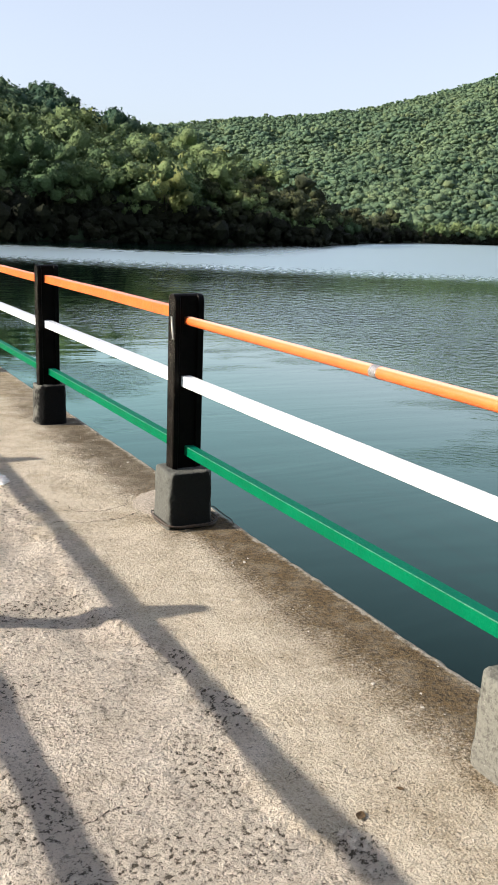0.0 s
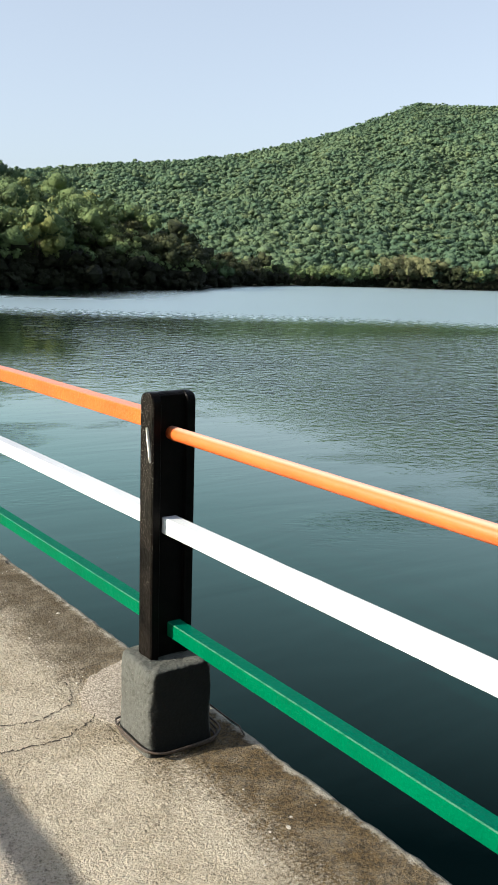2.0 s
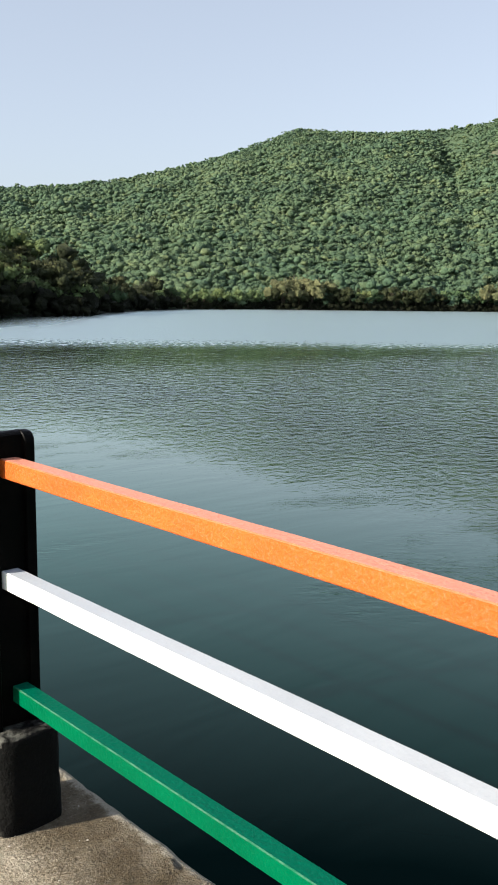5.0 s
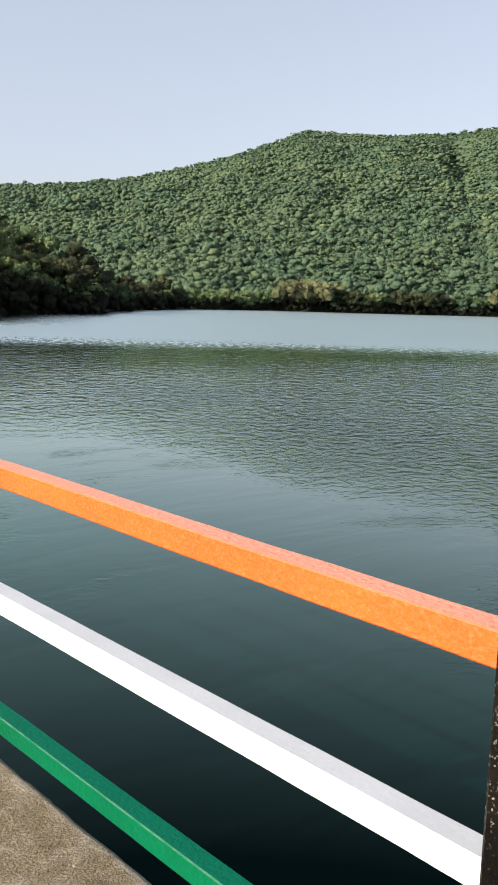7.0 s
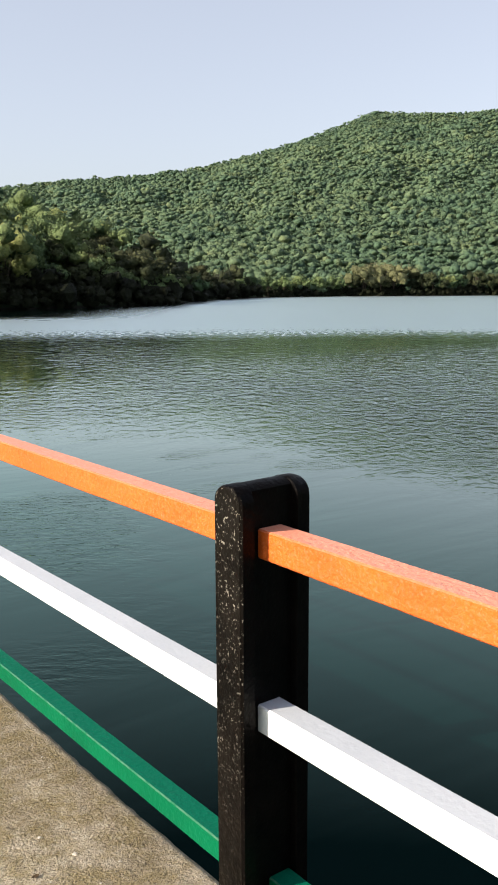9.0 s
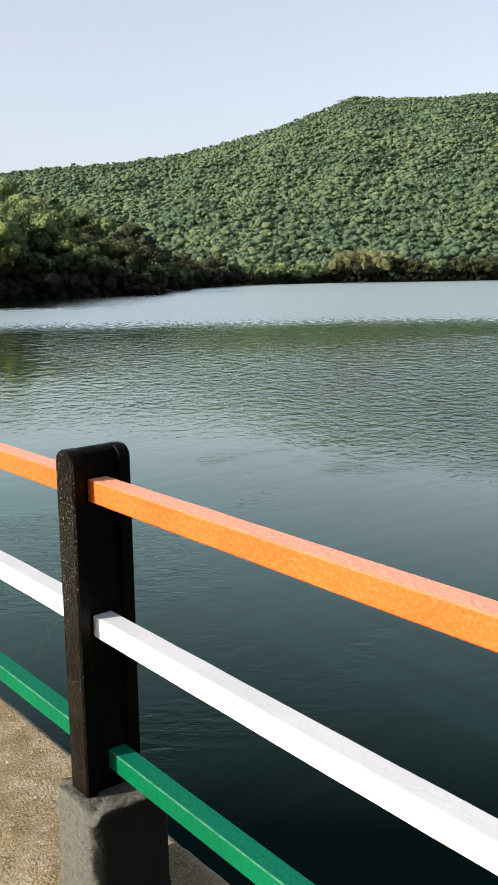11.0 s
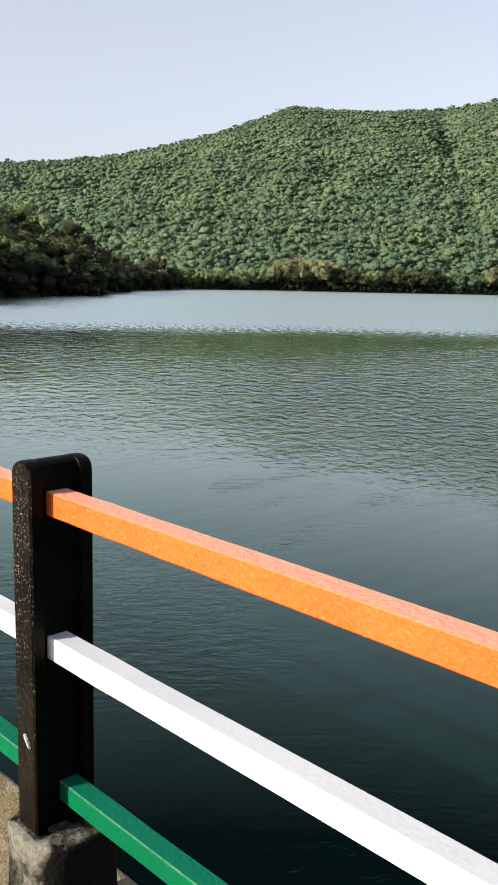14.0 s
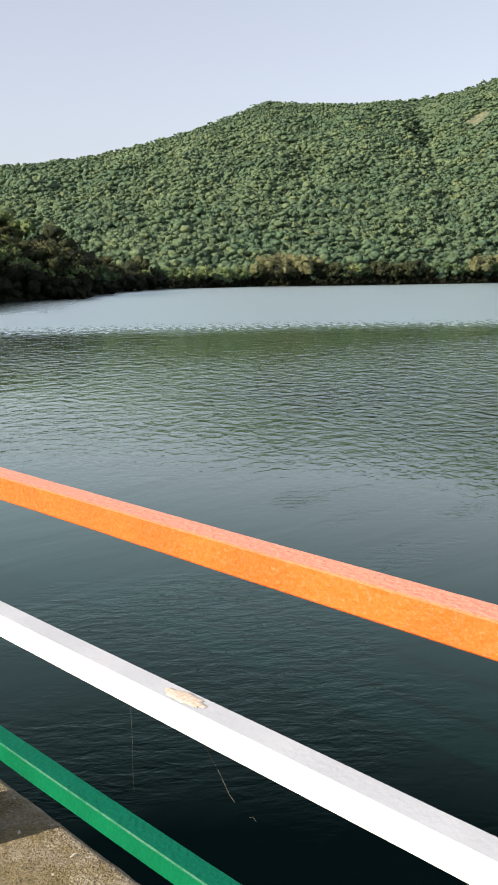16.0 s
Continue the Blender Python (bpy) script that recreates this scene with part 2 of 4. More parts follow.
    moss = n.math("MULTIPLY", moss, n.ramp(n.noise(at, 7, 5, 0.7), 0.36, 0.56, 0.8, 0.97))
    c = n.mix(moss, c, mossy)
    flakes = n.math("MULTIPLY", n.ramp(n.noise(at, 62, 4, 0.7, 0.6), 0.575, 0.63), n.math("ADD", n.ramp(n.noise(at, 4.5, 4, 0.65), 0.4, 0.62, 0.1, 0.7), n.math("MULTIPLY", rough_zone, -0.1)))
    c = n.mix(flakes, c, (0.04, 0.029, 0.017))
    lip = n.math("ADD", x, n.math("MULTIPLY", n.math("SUBTRACT", n.noise(at, 16, 5, 0.75), 0.5), 0.13))
    c = n.mix(n.math("MULTIPLY", n.ramp(lip, 0.188, 0.216, 0, 0.82), n.ramp(y, 2.0, 5.0, 1.0, 0.3)), c, (0.52, 0.47, 0.39))
    speck = n.noise(at, 150, 3, 0.65)
    pits = n.math("MULTIPLY", n.ramp(speck, 0.56, 0.66), n.ramp(n.noise(at, 5, 4, 0.7), 0.3, 0.6, 0.15, 0.65))
    c = n.mix(pits, c, (0.13, 0.105, 0.068))
    c = n.mix(n.math("MULTIPLY", n.ramp(grit, 0.57, 0.63), n.math("ADD", n.math("MULTIPLY", rough_zone, 0.7), 0.06)), c, (0.08, 0.06, 0.038))
    c = n.mix(n.math("MULTIPLY", n.ramp(fine, 0.54, 0.66, 0, 0.5), n.math("SUBTRACT", 1.0, n.math("MULTIPLY", moss, 0.88))), c, (0.7, 0.63, 0.51))
    c = n.mix(n.ramp(fine, 0.46, 0.34, 0, 0.36), c, (0.1, 0.077, 0.048))
    c = n.mix(n.ramp(grain, 0.57, 0.68, 0, 0.28), c, (0.1, 0.078, 0.045))
    gone = n.math("MULTIPLY", n.ramp(n.noise(n.coords((1, 1, 1), 20), 2.3, 6, 0.7), 0.48, 0.56), rough_zone)
    worm = n.noise(at, 52, 6, 0.74, 0.25)
    gravel = n.mix(n.ramp(worm, 0.52, 0.59), (0.68, 0.59, 0.49), (0.055, 0.041, 0.027))
    gone = n.math("MAXIMUM", n.math("MULTIPLY", gone, 0.65), pitted)
    c = n.mix(n.math("MULTIPLY", gone, 0.93), c, gravel)
    holes = n.math("MULTIPLY", n.ramp(n.noise(at, 80, 3, 0.6), 0.6, 0.68), n.ramp(n.noise(at, 7, 4, 0.6), 0.4, 0.56))
    c = n.mix(n.math("MULTIPLY", holes, n.math("ADD", n.math("MULTIPLY", rough_zone, 0.65), 0.3)), c, (0.05, 0.036, 0.022))
    n.colour(c)
    n.rough(0.92)
    n.bsdf.inputs["Specular IOR Level"].default_value = 0.25
    # sandy mottling a few centimetres across, and low bumps left by the trowel
    lumps = n.noise(at, 15, 4, 0.6)
    h = n.math("ADD", n.math("MULTIPLY", lumps, n.math("ADD", n.math("MULTIPLY", rough_zone, 3.0), 1.6)), n.math("MULTIPLY", grit, n.math("ADD", n.math("MULTIPLY", rough_zone, 3.2), 0.9)))
    h = n.math("ADD", h, n.math("ADD", n.math("MULTIPLY", fine, 0.9), n.math("MULTIPLY", speck, -0.5)))
    n.bump(n.math("SUBTRACT", h, n.math("MULTIPLY", n.math("ADD", holes, n.math("MULTIPLY", gone, n.ramp(worm, 0.45, 0.6))), 1.2)), 0.017)
    return n.mat


DECK = deck_stuff()


def plain(name, a, b, scale, rough=0.85, bump=0.004, metal=0.0):
    n = Nodes(name)
    at = n.coords()
    f = n.noise(at, scale, 5, 0.65)
    n.colour(n.mix(n.ramp(f, 0.35, 0.65), a, b))
    n.rough(rough)
    n.bsdf.inputs["Metallic"].default_value = metal
    n.bump(f, bump)
    return n.mat


MORTAR = plain("pale_mortar", (0.48, 0.41, 0.335), (0.17, 0.135, 0.095), 130, bump=0.01)
CRACK = plain("crack_dirt", (0.012, 0.009, 0.006), (0.07, 0.052, 0.034), 90)
LIME = plain("lime_wash", (0.75, 0.73, 0.68), (0.5, 0.46, 0.4), 50)
WIRE = plain("rusty_wire", (0.02, 0.014, 0.01), (0.07, 0.045, 0.03), 80, 0.6, 0.001)
BARE = plain("bare_steel", (0.34, 0.33, 0.34), (0.14, 0.12, 0.11), 150, 0.4, 0.001, 0.3)
CHIP = plain("stone_chip", (0.6, 0.56, 0.5), (0.4, 0.35, 0.28), 90)
STRAW = plain("straw", (0.07, 0.06, 0.046), (0.03, 0.025, 0.018), 90, bump=0.0005)
STAIN = plain("dropping_stain", (0.68, 0.58, 0.5), (0.5, 0.4, 0.31), 160, bump=0.0003)
DRY = plain("dry_leaf", (0.16, 0.1, 0.045), (0.09, 0.055, 0.03), 60)
DAM = plain("stained_masonry", (0.12, 0.11, 0.09), (0.06, 0.055, 0.045), 3, bump=0.03)
BARK = plain("grey_bark", (0.09, 0.07, 0.05), (0.05, 0.04, 0.03), 8, bump=0.02)
ROCK = plain("pale_rock", (0.15, 0.15, 0.09), (0.08, 0.105, 0.055), 0.35, bump=0.4)


def soil():
    n = Nodes("forest_floor")
    at = n.coords()
    c = n.mix(n.ramp(n.noise(at, 0.08, 5), 0.4, 0.6), (0.04, 0.075, 0.04), (0.06, 0.095, 0.048))
    z = n.math("ADD", n.axis(2), n.math("MULTIPLY", n.noise(at, 0.2, 4), 0.6))
    c = n.mix(n.ramp(z, -1.75, -1.3, 1, 0), c, (0.03, 0.026, 0.02))
    n.colour(c)
    n.rough(0.95)
    n.bump(n.noise(at, 0.7, 5, 0.6), 0.6)
    return n.mat


SOIL = soil()


def foliage(name, dark, mid, light, gold, patch=0.13, tree=0.22, golden=0.6, clump=2.2):
    """Leaves whose green goes from tree to tree, and more slowly from stand to stand."""
    n = Nodes(name)
    at = n.coords()
    geo = n.tree.nodes.new("ShaderNodeNewGeometry")
    island = geo.outputs["Random Per Island"]
    cell = n.put("ShaderNodeTexVoronoi", Scale=tree)
    n.link(n.coords((1, 1, 0.35)), cell.inputs["Vector"])
    split = n.put("ShaderNodeSeparateXYZ")
    n.link(cell.outputs["Color"], split.inputs[0])
    stand = n.noise(at, patch, 3, 0.6)
    wide = n.noise(at, 0.02, 3, 0.5)
    c = n.mix(n.ramp(n.math("ADD", n.math("MULTIPLY", stand, 0.72), n.math("MULTIPLY", split.outputs[0], 0.28)), 0.3, 0.68), dark, mid)
    pale = n.math("ADD", n.math("ADD", n.math("MULTIPLY", island, 0.22), n.math("MULTIPLY", split.outputs[1], 0.28)), n.math("MULTIPLY", wide, 0.8))
    c = n.mix(n.ramp(pale, 0.5, 0.98), c, light)
    c = n.mix(n.math("MULTIPLY", n.ramp(n.noise(at, 0.07, 2), 0.5, 0.68, 0.1, golden), n.ramp(split.outputs[2], 0.35, 0.8)), c, gold)
    c = n.mix(n.ramp(n.noise(at, clump, 4, 0.75), 0.48, 0.7, 0, 0.34), c, dark)
    n.colour(c)
    n.rough(0.7)
    n.bsdf.inputs["Specular IOR Level"].default_value = 0.12
    n.bump(n.noise(at, clump * 1.2, 4, 0.7), 0.9)
    return n.mat


LEAVES_NEAR = foliage("bank_leaves", (0.055, 0.1, 0.05), (0.12, 0.19, 0.085), (0.23, 0.3, 0.12), (0.36, 0.38, 0.13), 0.13, 0.16, 0.9)
LEAVES_UPPER = foliage("upper_bank_leaves", (0.028, 0.07, 0.045), (0.06, 0.115, 0.068), (0.12, 0.175, 0.085), (0.16, 0.19, 0.085), 0.09, 0.16, 0.5)
# near-black copy of the bank leaves: shade under the trees put into colour
LEAVES_SCRUB_SHADE = foliage("scrub_shade_leaves", (0.009, 0.011, 0.006), (0.014, 0.017, 0.008), (0.022, 0.026, 0.011), (0.03, 0.03, 0.014))
# darker copy of the bank leaves, carrying the shade of point and shore
LEAVES_SHADED = foliage("shaded_leaves", (0.022, 0.03, 0.016), (0.042, 0.052, 0.026), (0.085, 0.1, 0.042), (0.14, 0.135, 0.06))
LEAVES_PALE = foliage("pale_leaves", (0.1, 0.115, 0.055), (0.2, 0.205, 0.1), (0.3, 0.3, 0.15), (0.34, 0.31, 0.15))
LEAVES_FAR = foliage("hill_leaves", (0.06, 0.105, 0.068), (0.088, 0.146, 0.084), (0.138, 0.19, 0.1), (0.178, 0.206, 0.09), 0.045, 0.2, 0.6, 1.0)


def water_stuff():
    """Clear dark lake: nearly flat by the dam, rippled further out, wind-ruffled past a line across the lake."""
    n = Nodes("lake_water")
    axis = 38.0
    d = n.math("ADD", n.math("MULTIPLY", n.axis(0), math.sin(radians(axis))), n.math("MULTIPLY", n.axis(1), math.cos(radians(axis))))
    across = n.math("SUBTRACT", n.math("MULTIPLY", n.axis(0), math.cos(radians(axis))), n.math("MULTIPLY", n.axis(1), math.sin(radians(axis))))

    def waves(sa, sd, detail, distortion=0.0):
        vec = n.put("ShaderNodeCombineXYZ")
        n.link(n.math("MULTIPLY", across, sa), vec.inputs[0])
        n.link(n.math("MULTIPLY", d, sd), vec.inputs[1])
        return n.math("SUBTRACT", n.noise(vec.outputs[0], 1.0, detail, 0.6, distortion), 0.5)

    wander = n.noise(n.coords((1, 1, 1)), 0.05, 6, 0.75)
    line = n.math("ADD", d, n.math("MULTIPLY", n.math("SUBTRACT", wander, 0.5), 10.0))
    breeze = n.ramp(line, 66, 84)
    lee = n.math("MULTIPLY", n.ramp(across, -34, -12, 1, 0), n.ramp(n.math("ADD", d, n.math("MULTIPLY", waves(0.5, 0.2, 4), 24.0)), 98, 112))
    breeze = n.math("MULTIPLY", breeze, n.math("SUBTRACT", 1.0, lee))
    reach = n.math("ADD", d, n.math("MULTIPLY", across, 1.5))
    lane = n.math("SUBTRACT", n.math("ADD", d, n.math("MULTIPLY", n.math("SUBTRACT", wander, 0.5), 8.0)), across)
    patches = n.ramp(n.noise(n.coords((0.6, 1, 1), axis), 0.09, 5, 0.65), 0.36, 0.6, 0.7, 1.0)
    # short wind ripples, longer further out
    px, py = n.math("ADD", n.axis(0), 1.2), n.math("SUBTRACT", n.axis(1), 5.5)
    span = n.math("SQRT", n.math("ADD", n.math("MULTIPLY", px, px), n.math("MULTIPLY", py, py)))
    fan = n.put("ShaderNodeCombineXYZ")
    n.link(n.math("MULTIPLY", n.math("ARCTAN2", px, py), 80.0), fan.inputs[0])
    n.link(n.math("MULTIPLY", n.math("LOGARITHM", span, math.e), 50.0), fan.inputs[1])
    ripple = n.math("SUBTRACT", n.noise(fan.outputs[0], 1.0, 3, 0.56, 0.2), 0.5)
    ruffle = n.math("MULTIPLY", n.math("MULTIPLY", n.math("MAXIMUM", n.ramp(d, 19, 32, 0.0, 0.3), n.ramp(n.math("ADD", reach, n.math("MULTIPLY", n.math("SUBTRACT", wander, 0.5), 9.0)), 15, 33)), n.ramp(lane, 30, 54, 1.0, 0.23)), patches)
    swell = n.noise(n.coords((0.25, 0.9, 1), axis), 0.9, 3, 0.5, 0.4)
    height = n.math("MULTIPLY", swell, 0.016)
    height = n.math("ADD", height, n.math("MULTIPLY", waves(3.2, 7.0, 3, 0.3), n.math("ADD", n.math("MULTIPLY", ruffle, 0.003), n.math("MULTIPLY", n.math("MULTIPLY", n.ramp(d, 5, 11, 0.15, 1.0), n.ramp(d, 16, 32, 1.0, 0.12)), n.ramp(n.noise(n.coords((0.5, 1, 1), axis), 0.22, 4, 0.6), 0.49, 0.62, 0.0006, 0.016)))))
    height = n.math("ADD", height, n.math("MULTIPLY", ripple, n.math("MULTIPLY", n.math("MULTIPLY", ruffle, span), 0.0058)))
    height = n.math("ADD", height, n.math("MULTIPLY", waves(2.4, 1.2, 3), n.math("MULTIPLY", breeze, 0.12)))
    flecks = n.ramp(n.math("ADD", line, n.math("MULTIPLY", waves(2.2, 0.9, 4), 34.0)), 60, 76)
    bump = n.put("ShaderNodeBump", Strength=1.0, Distance=1.0)
    n.link(height, bump.inputs["Height"])
    body = n.put("ShaderNodeBsdfDiffuse", Color=(0.0022, 0.0075, 0.0075, 1))
    n.link(n.mix(n.ramp(n.noise(n.coords(), 0.1, 3), 0.3, 0.7), (0.0004, 0.0065, 0.0065), (0.001, 0.0085, 0.008)), body.inputs["Color"])
    # painted reflection tint: teal near the dam, greyer out, bluish past the breeze line
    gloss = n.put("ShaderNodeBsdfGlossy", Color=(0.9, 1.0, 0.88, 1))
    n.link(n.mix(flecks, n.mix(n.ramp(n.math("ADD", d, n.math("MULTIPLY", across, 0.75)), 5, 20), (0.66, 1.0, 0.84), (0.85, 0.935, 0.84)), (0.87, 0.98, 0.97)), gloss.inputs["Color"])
    n.link(bump.outputs[0], gloss.inputs["Normal"])
    n.link(n.math("ADD", n.math("MULTIPLY", n.math("MULTIPLY", flecks, n.math("SUBTRACT", 1.0, lee)), 0.26), 0.04), gloss.inputs["Roughness"])
    fresnel = n.put("ShaderNodeFresnel", IOR=1.36)
    n.link(bump.outputs[0], fresnel.inputs["Normal"])
    flat = n.put("ShaderNodeFresnel", IOR=1.36)
    fac = n.math("ADD", n.math("MULTIPLY", fresnel.outputs[0], 0.5), n.math("MULTIPLY", flat.outputs[0], 0.5))
    fac = n.math("MINIMUM", n.math("MULTIPLY", n.math("MAXIMUM", n.math("SUBTRACT", fac, 0.05), 0.002), 2.05), 0.9)
    both = n.put("ShaderNodeMixShader")
    n.link(fac, both.inputs[0])
    n.link(body.outputs[0], both.inputs[1])
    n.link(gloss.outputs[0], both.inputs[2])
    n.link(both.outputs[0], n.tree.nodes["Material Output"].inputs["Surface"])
    return n.mat


WATER = water_stuff()


# ---- mesh helpers ----
def link_mesh(name, bm, material, parent=None, label="", smooth=False):
    me = bpy.data.meshes.new(name)
    bm.to_mesh(me)
    bm.free()
    me.materials.append(material)
    if smooth:
        me.polygons.foreach_set("use_smooth", [True] * len(me.polygons))
    ob = new(name, me)
    ob.parent = parent
    return tagged(ob, label)


def part(name, bm, material, parent, label="", smooth=False):
    return link_mesh(name, bm, material, parent, label, smooth)


def arrays_mesh(name, verts, faces, material, smooth=False):
    """A mesh object from an (n, 3) array of vertices and a list of (m, k) arrays of faces."""
    me = bpy.data.meshes.new(name)
    me.vertices.add(len(verts))
    me.vertices.foreach_set("co", np.asarray(verts, np.float32).ravel())
    loops = np.concatenate([f.ravel() for f in faces]).astype(np.int32)
    sizes = np.concatenate([np.full(len(f), f.shape[1]) for f in faces]).astype(np.int32)
    me.loops.add(len(loops))
    me.loops.foreach_set("vertex_index", loops)
    me.polygons.add(len(sizes))
    me.polygons.foreach_set("loop_start", np.r_[0, np.cumsum(sizes)[:-1]].astype(np.int32))
    me.update(calc_edges=True)
    me.validate()
    me.polygons.foreach_set("use_smooth", np.where(sizes == 3, smooth, smooth and sizes.max() == 4 and len(faces) == 1))
    me.materials.append(material)
    return me


def block(lo, hi, bevel=0.0, segments=2):
    bm = bmesh.new()
    bmesh.ops.create_cube(bm, size=1)
    for v in bm.verts:
        v.co = Vector([lo[i] + (hi[i] - lo[i]) * (v.co[i] + 0.5) for i in range(3)])
    if bevel:
        bmesh.ops.bevel(bm, geom=bm.edges[:], offset=bevel, segments=segments, affect="EDGES", profile=0.5)
    return bm


def tube(points, radius, sides=8, closed=False):
    """A round bar along a line of points."""
    bm = bmesh.new()
    pts = [Vector(p) for p in points]
    rings = []
    count = len(pts)
    for i, p in enumerate(pts):
        a = pts[(i - 1) % count] if closed or i else p
        b = pts[(i + 1) % count] if closed or i < count - 1 else p
        way = (b - a).normalized()
        side = way.cross(Vector((0.13, 0.21, 0.97))).normalized()
        up = side.cross(way)
        rings.append([bm.verts.new(p + (side * math.cos(k * math.tau / sides) + up * math.sin(k * math.tau / sides)) * radius) for k in range(sides)])
    for i in range(count if closed else count - 1):
        r, s = rings[i], rings[(i + 1) % count]
        for k in range(sides):
            bm.faces.new((r[k], r[(k + 1) % sides], s[(k + 1) % sides], s[k]))
    if not closed:
        bm.faces.new(rings[0][::-1])
        bm.faces.new(rings[-1])
    bmesh.ops.recalc_face_normals(bm, faces=bm.faces[:])
    return bm


# ---- the land and the lake ----
EYE0 = Vector((-1.2, 3.0, 1.48))  # where the bearings below are taken from
LAKE_Z = -2.15


def curve(x, pairs):
    xs, ys = zip(*pairs)
    return np.interp(x, xs, ys)


def shore(az):
    return curve(az, ((-180, 140), (-40, 120), (13, 131), (20, 141), (26, 153), (32.5, 165), (33.6, 190), (36, 232), (39, 268), (44, 292), (50, 298), (56, 318), (62, 345), (80, 420), (180, 140)))


def far_shore(az):
    return curve(az, ((-180, 300), (20, 330), (30, 305), (36, 262), (39, 272), (44, 292), (50, 298), (56, 318), (62, 345), (80, 420), (180, 300)))


def crest_angle(az):
    # bearings out of view: hills added high to keep sky light off the deck
    return curve(az, ((-180, 14), (-110, 13), (-71, 12), (-30, 13), (0, 8), (10, 5.8), (14, 5.8), (22, 5.5), (25.5, 5.95), (28.2, 6.22), (30.9, 6.43), (34.2, 6.85), (37.4, 7.5), (40.8, 8.42), (43.5, 9.3), (44.6, 9.85), (45.5, 10.0), (46.5, 9.95), (47.5, 9.83), (50.6, 9.75), (54, 9.9), (56.7, 10.25), (58.6, 10.84), (60, 11.02), (62, 11.2), (70, 11.5), (90, 12), (180, 14)))


def crest_range(az):
    return curve(az, ((-180, 620), (20, 600), (34, 620), (45, 740), (54, 730), (60, 640), (75, 640), (180, 620)))


def head_angle(az):
    return curve(az, ((-180, 6), (0, 8.3), (10, 7.8), (14.3, 7.3), (16, 7.05), (17.5, 6.55), (20, 5.95), (22.8, 5.2), (24.5, 4.6), (26.4, 4.1), (28.2, 3.4), (29.6, 2.7), (32, 2.1), (34.7, 1.2), (36.3, 0.1), (38, -0.6), (180, -0.6)))


def head_range(az):
    return curve(az, ((-180, 260), (14, 262), (22, 250), (26, 226), (28.2, 205), (30, 190), (32.5, 186), (34.7, 214), (36.3, 244), (180, 260)))


def land(az, r, canopy=2.9):
    """Height of the ground at a bearing (degrees) and range from EYE0."""
    az, r = np.broadcast_arrays(np.asarray(az, float), np.asarray(r, float))
    s, f = far_shore(az), crest_range(az)
    top = EYE0.z + f * np.tan(np.radians(crest_angle(az))) - canopy + 2.1
    u = (r - s) / (f - s)
    rise = np.where(u < 1, np.clip(u, 0, 1) ** 1.08, 1 - 0.8 * (u - 1))
    # a ravine that comes down the slope, and low spurs on either side of it
    hollow = np.exp(-((az - 54.3 - 1.6 * (1 - u)) / 0.95) ** 2) * np.clip(u * 1.6 - 0.35, 0, 1) * np.clip((0.99 - u) * 8, 0, 1) * 13
    spur = (np.sin(az * 0.6 + 0.6 + u * 2.6) * 3.2 + np.sin(az * 1.3 + 2 - u * 5) * 1.8 + np.sin(az * 2.1 + r * 0.035) * 1.3 + np.sin(az * 1.7 - r * 0.052) * 1.2) * np.clip(u, 0, 1) * np.clip((1 - u) * 3, 0, 1)
    z_far = LAKE_Z + 0.25 + (top - LAKE_Z - 0.25) * rise - hollow + spur
    hs, hf = shore(az), head_range(az)
    htop = np.maximum(EYE0.z + hf * np.tan(np.radians(head_angle(az))) - canopy - 5.3, LAKE_Z + 0.3)
    v = (r - hs) / np.maximum(hf - hs, 8)
    hrise = np.where(v < 1, np.clip(v, 0, 1) ** 0.75, np.clip(1 - 0.55 * (v - 1), 0, 1))
    z_head = LAKE_Z + 0.2 + (htop - LAKE_Z - 0.2) * hrise + np.sin(az * 1.7 + r * 0.05) * 1.3 * np.clip(v, 0, 1)
    z_head += 1.3 * np.clip((r - hs) / 3.5, 0, 1) ** 0.8 * np.clip(1 - v * 1.15, 0, 1) * np.clip((33.5 - az) / 5, 0, 1)
    z = np.maximum(z_head, np.where(r > s, z_far, LAKE_Z + 0.2))
    return np.where(r < hs, LAKE_Z + 0.2 - np.clip((hs - r) * 0.35, 0, 4), z)


def spot(az, r):
    a = np.radians(az)
    return EYE0.x + r * np.sin(a), EYE0.y + r * np.cos(a)


def build_land():
    azs = np.concatenate([np.arange(-180, 4, 4.0), np.arange(4, 76, 0.4), np.arange(76, 180, 4.0)])
    t = np.linspace(0, 1, 90)
    verts = []
    for a in azs:
        s = float(shore(a))
        rs = np.concatenate([s - 12 + np.linspace(0, 14, 12)[:-1], s + 2 + (crest_range(a) - s) * 1.02 * t[:-1] ** 1.1, [crest_range(a) * 1.1, 1300, 3200]])
        x, y = spot(a, rs)
        z = land(np.full_like(rs, a), rs)
        z[-2:] = np.minimum(z[-2:], (40, 25))
        z[-3:] = np.maximum(z[-3:], 5)
        verts.append(np.stack([x, y, z], -1))
    n, m = len(azs), len(verts[0])
    verts = np.concatenate(verts)
    i, j = np.meshgrid(np.arange(n), np.arange(m - 1), indexing="ij")
    i, j = i.ravel(), j.ravel()
    k = (i + 1) % n
    quads = np.stack([i * m + j, i * m + j + 1, k * m + j + 1, k * m + j], -1)
    ob = new("ground", arrays_mesh("ground", verts, [quads], SOIL, True))
    return tagged(ob, "steep wooded hills falling to the lake shore", "ground", kind="structure")


build_land()


def build_lake():
    bm = bmesh.new()
    ring = [bm.verts.new((700 * math.cos(a * math.tau / 64), 700 * math.sin(a * math.tau / 64), LAKE_Z)) for a in range(64)]
    bm.faces.new(ring)
    ob = link_mesh("water", bm, WATER)
    return tagged(ob, "dark green lake water with light ripples", "water", kind="structure")


build_lake()

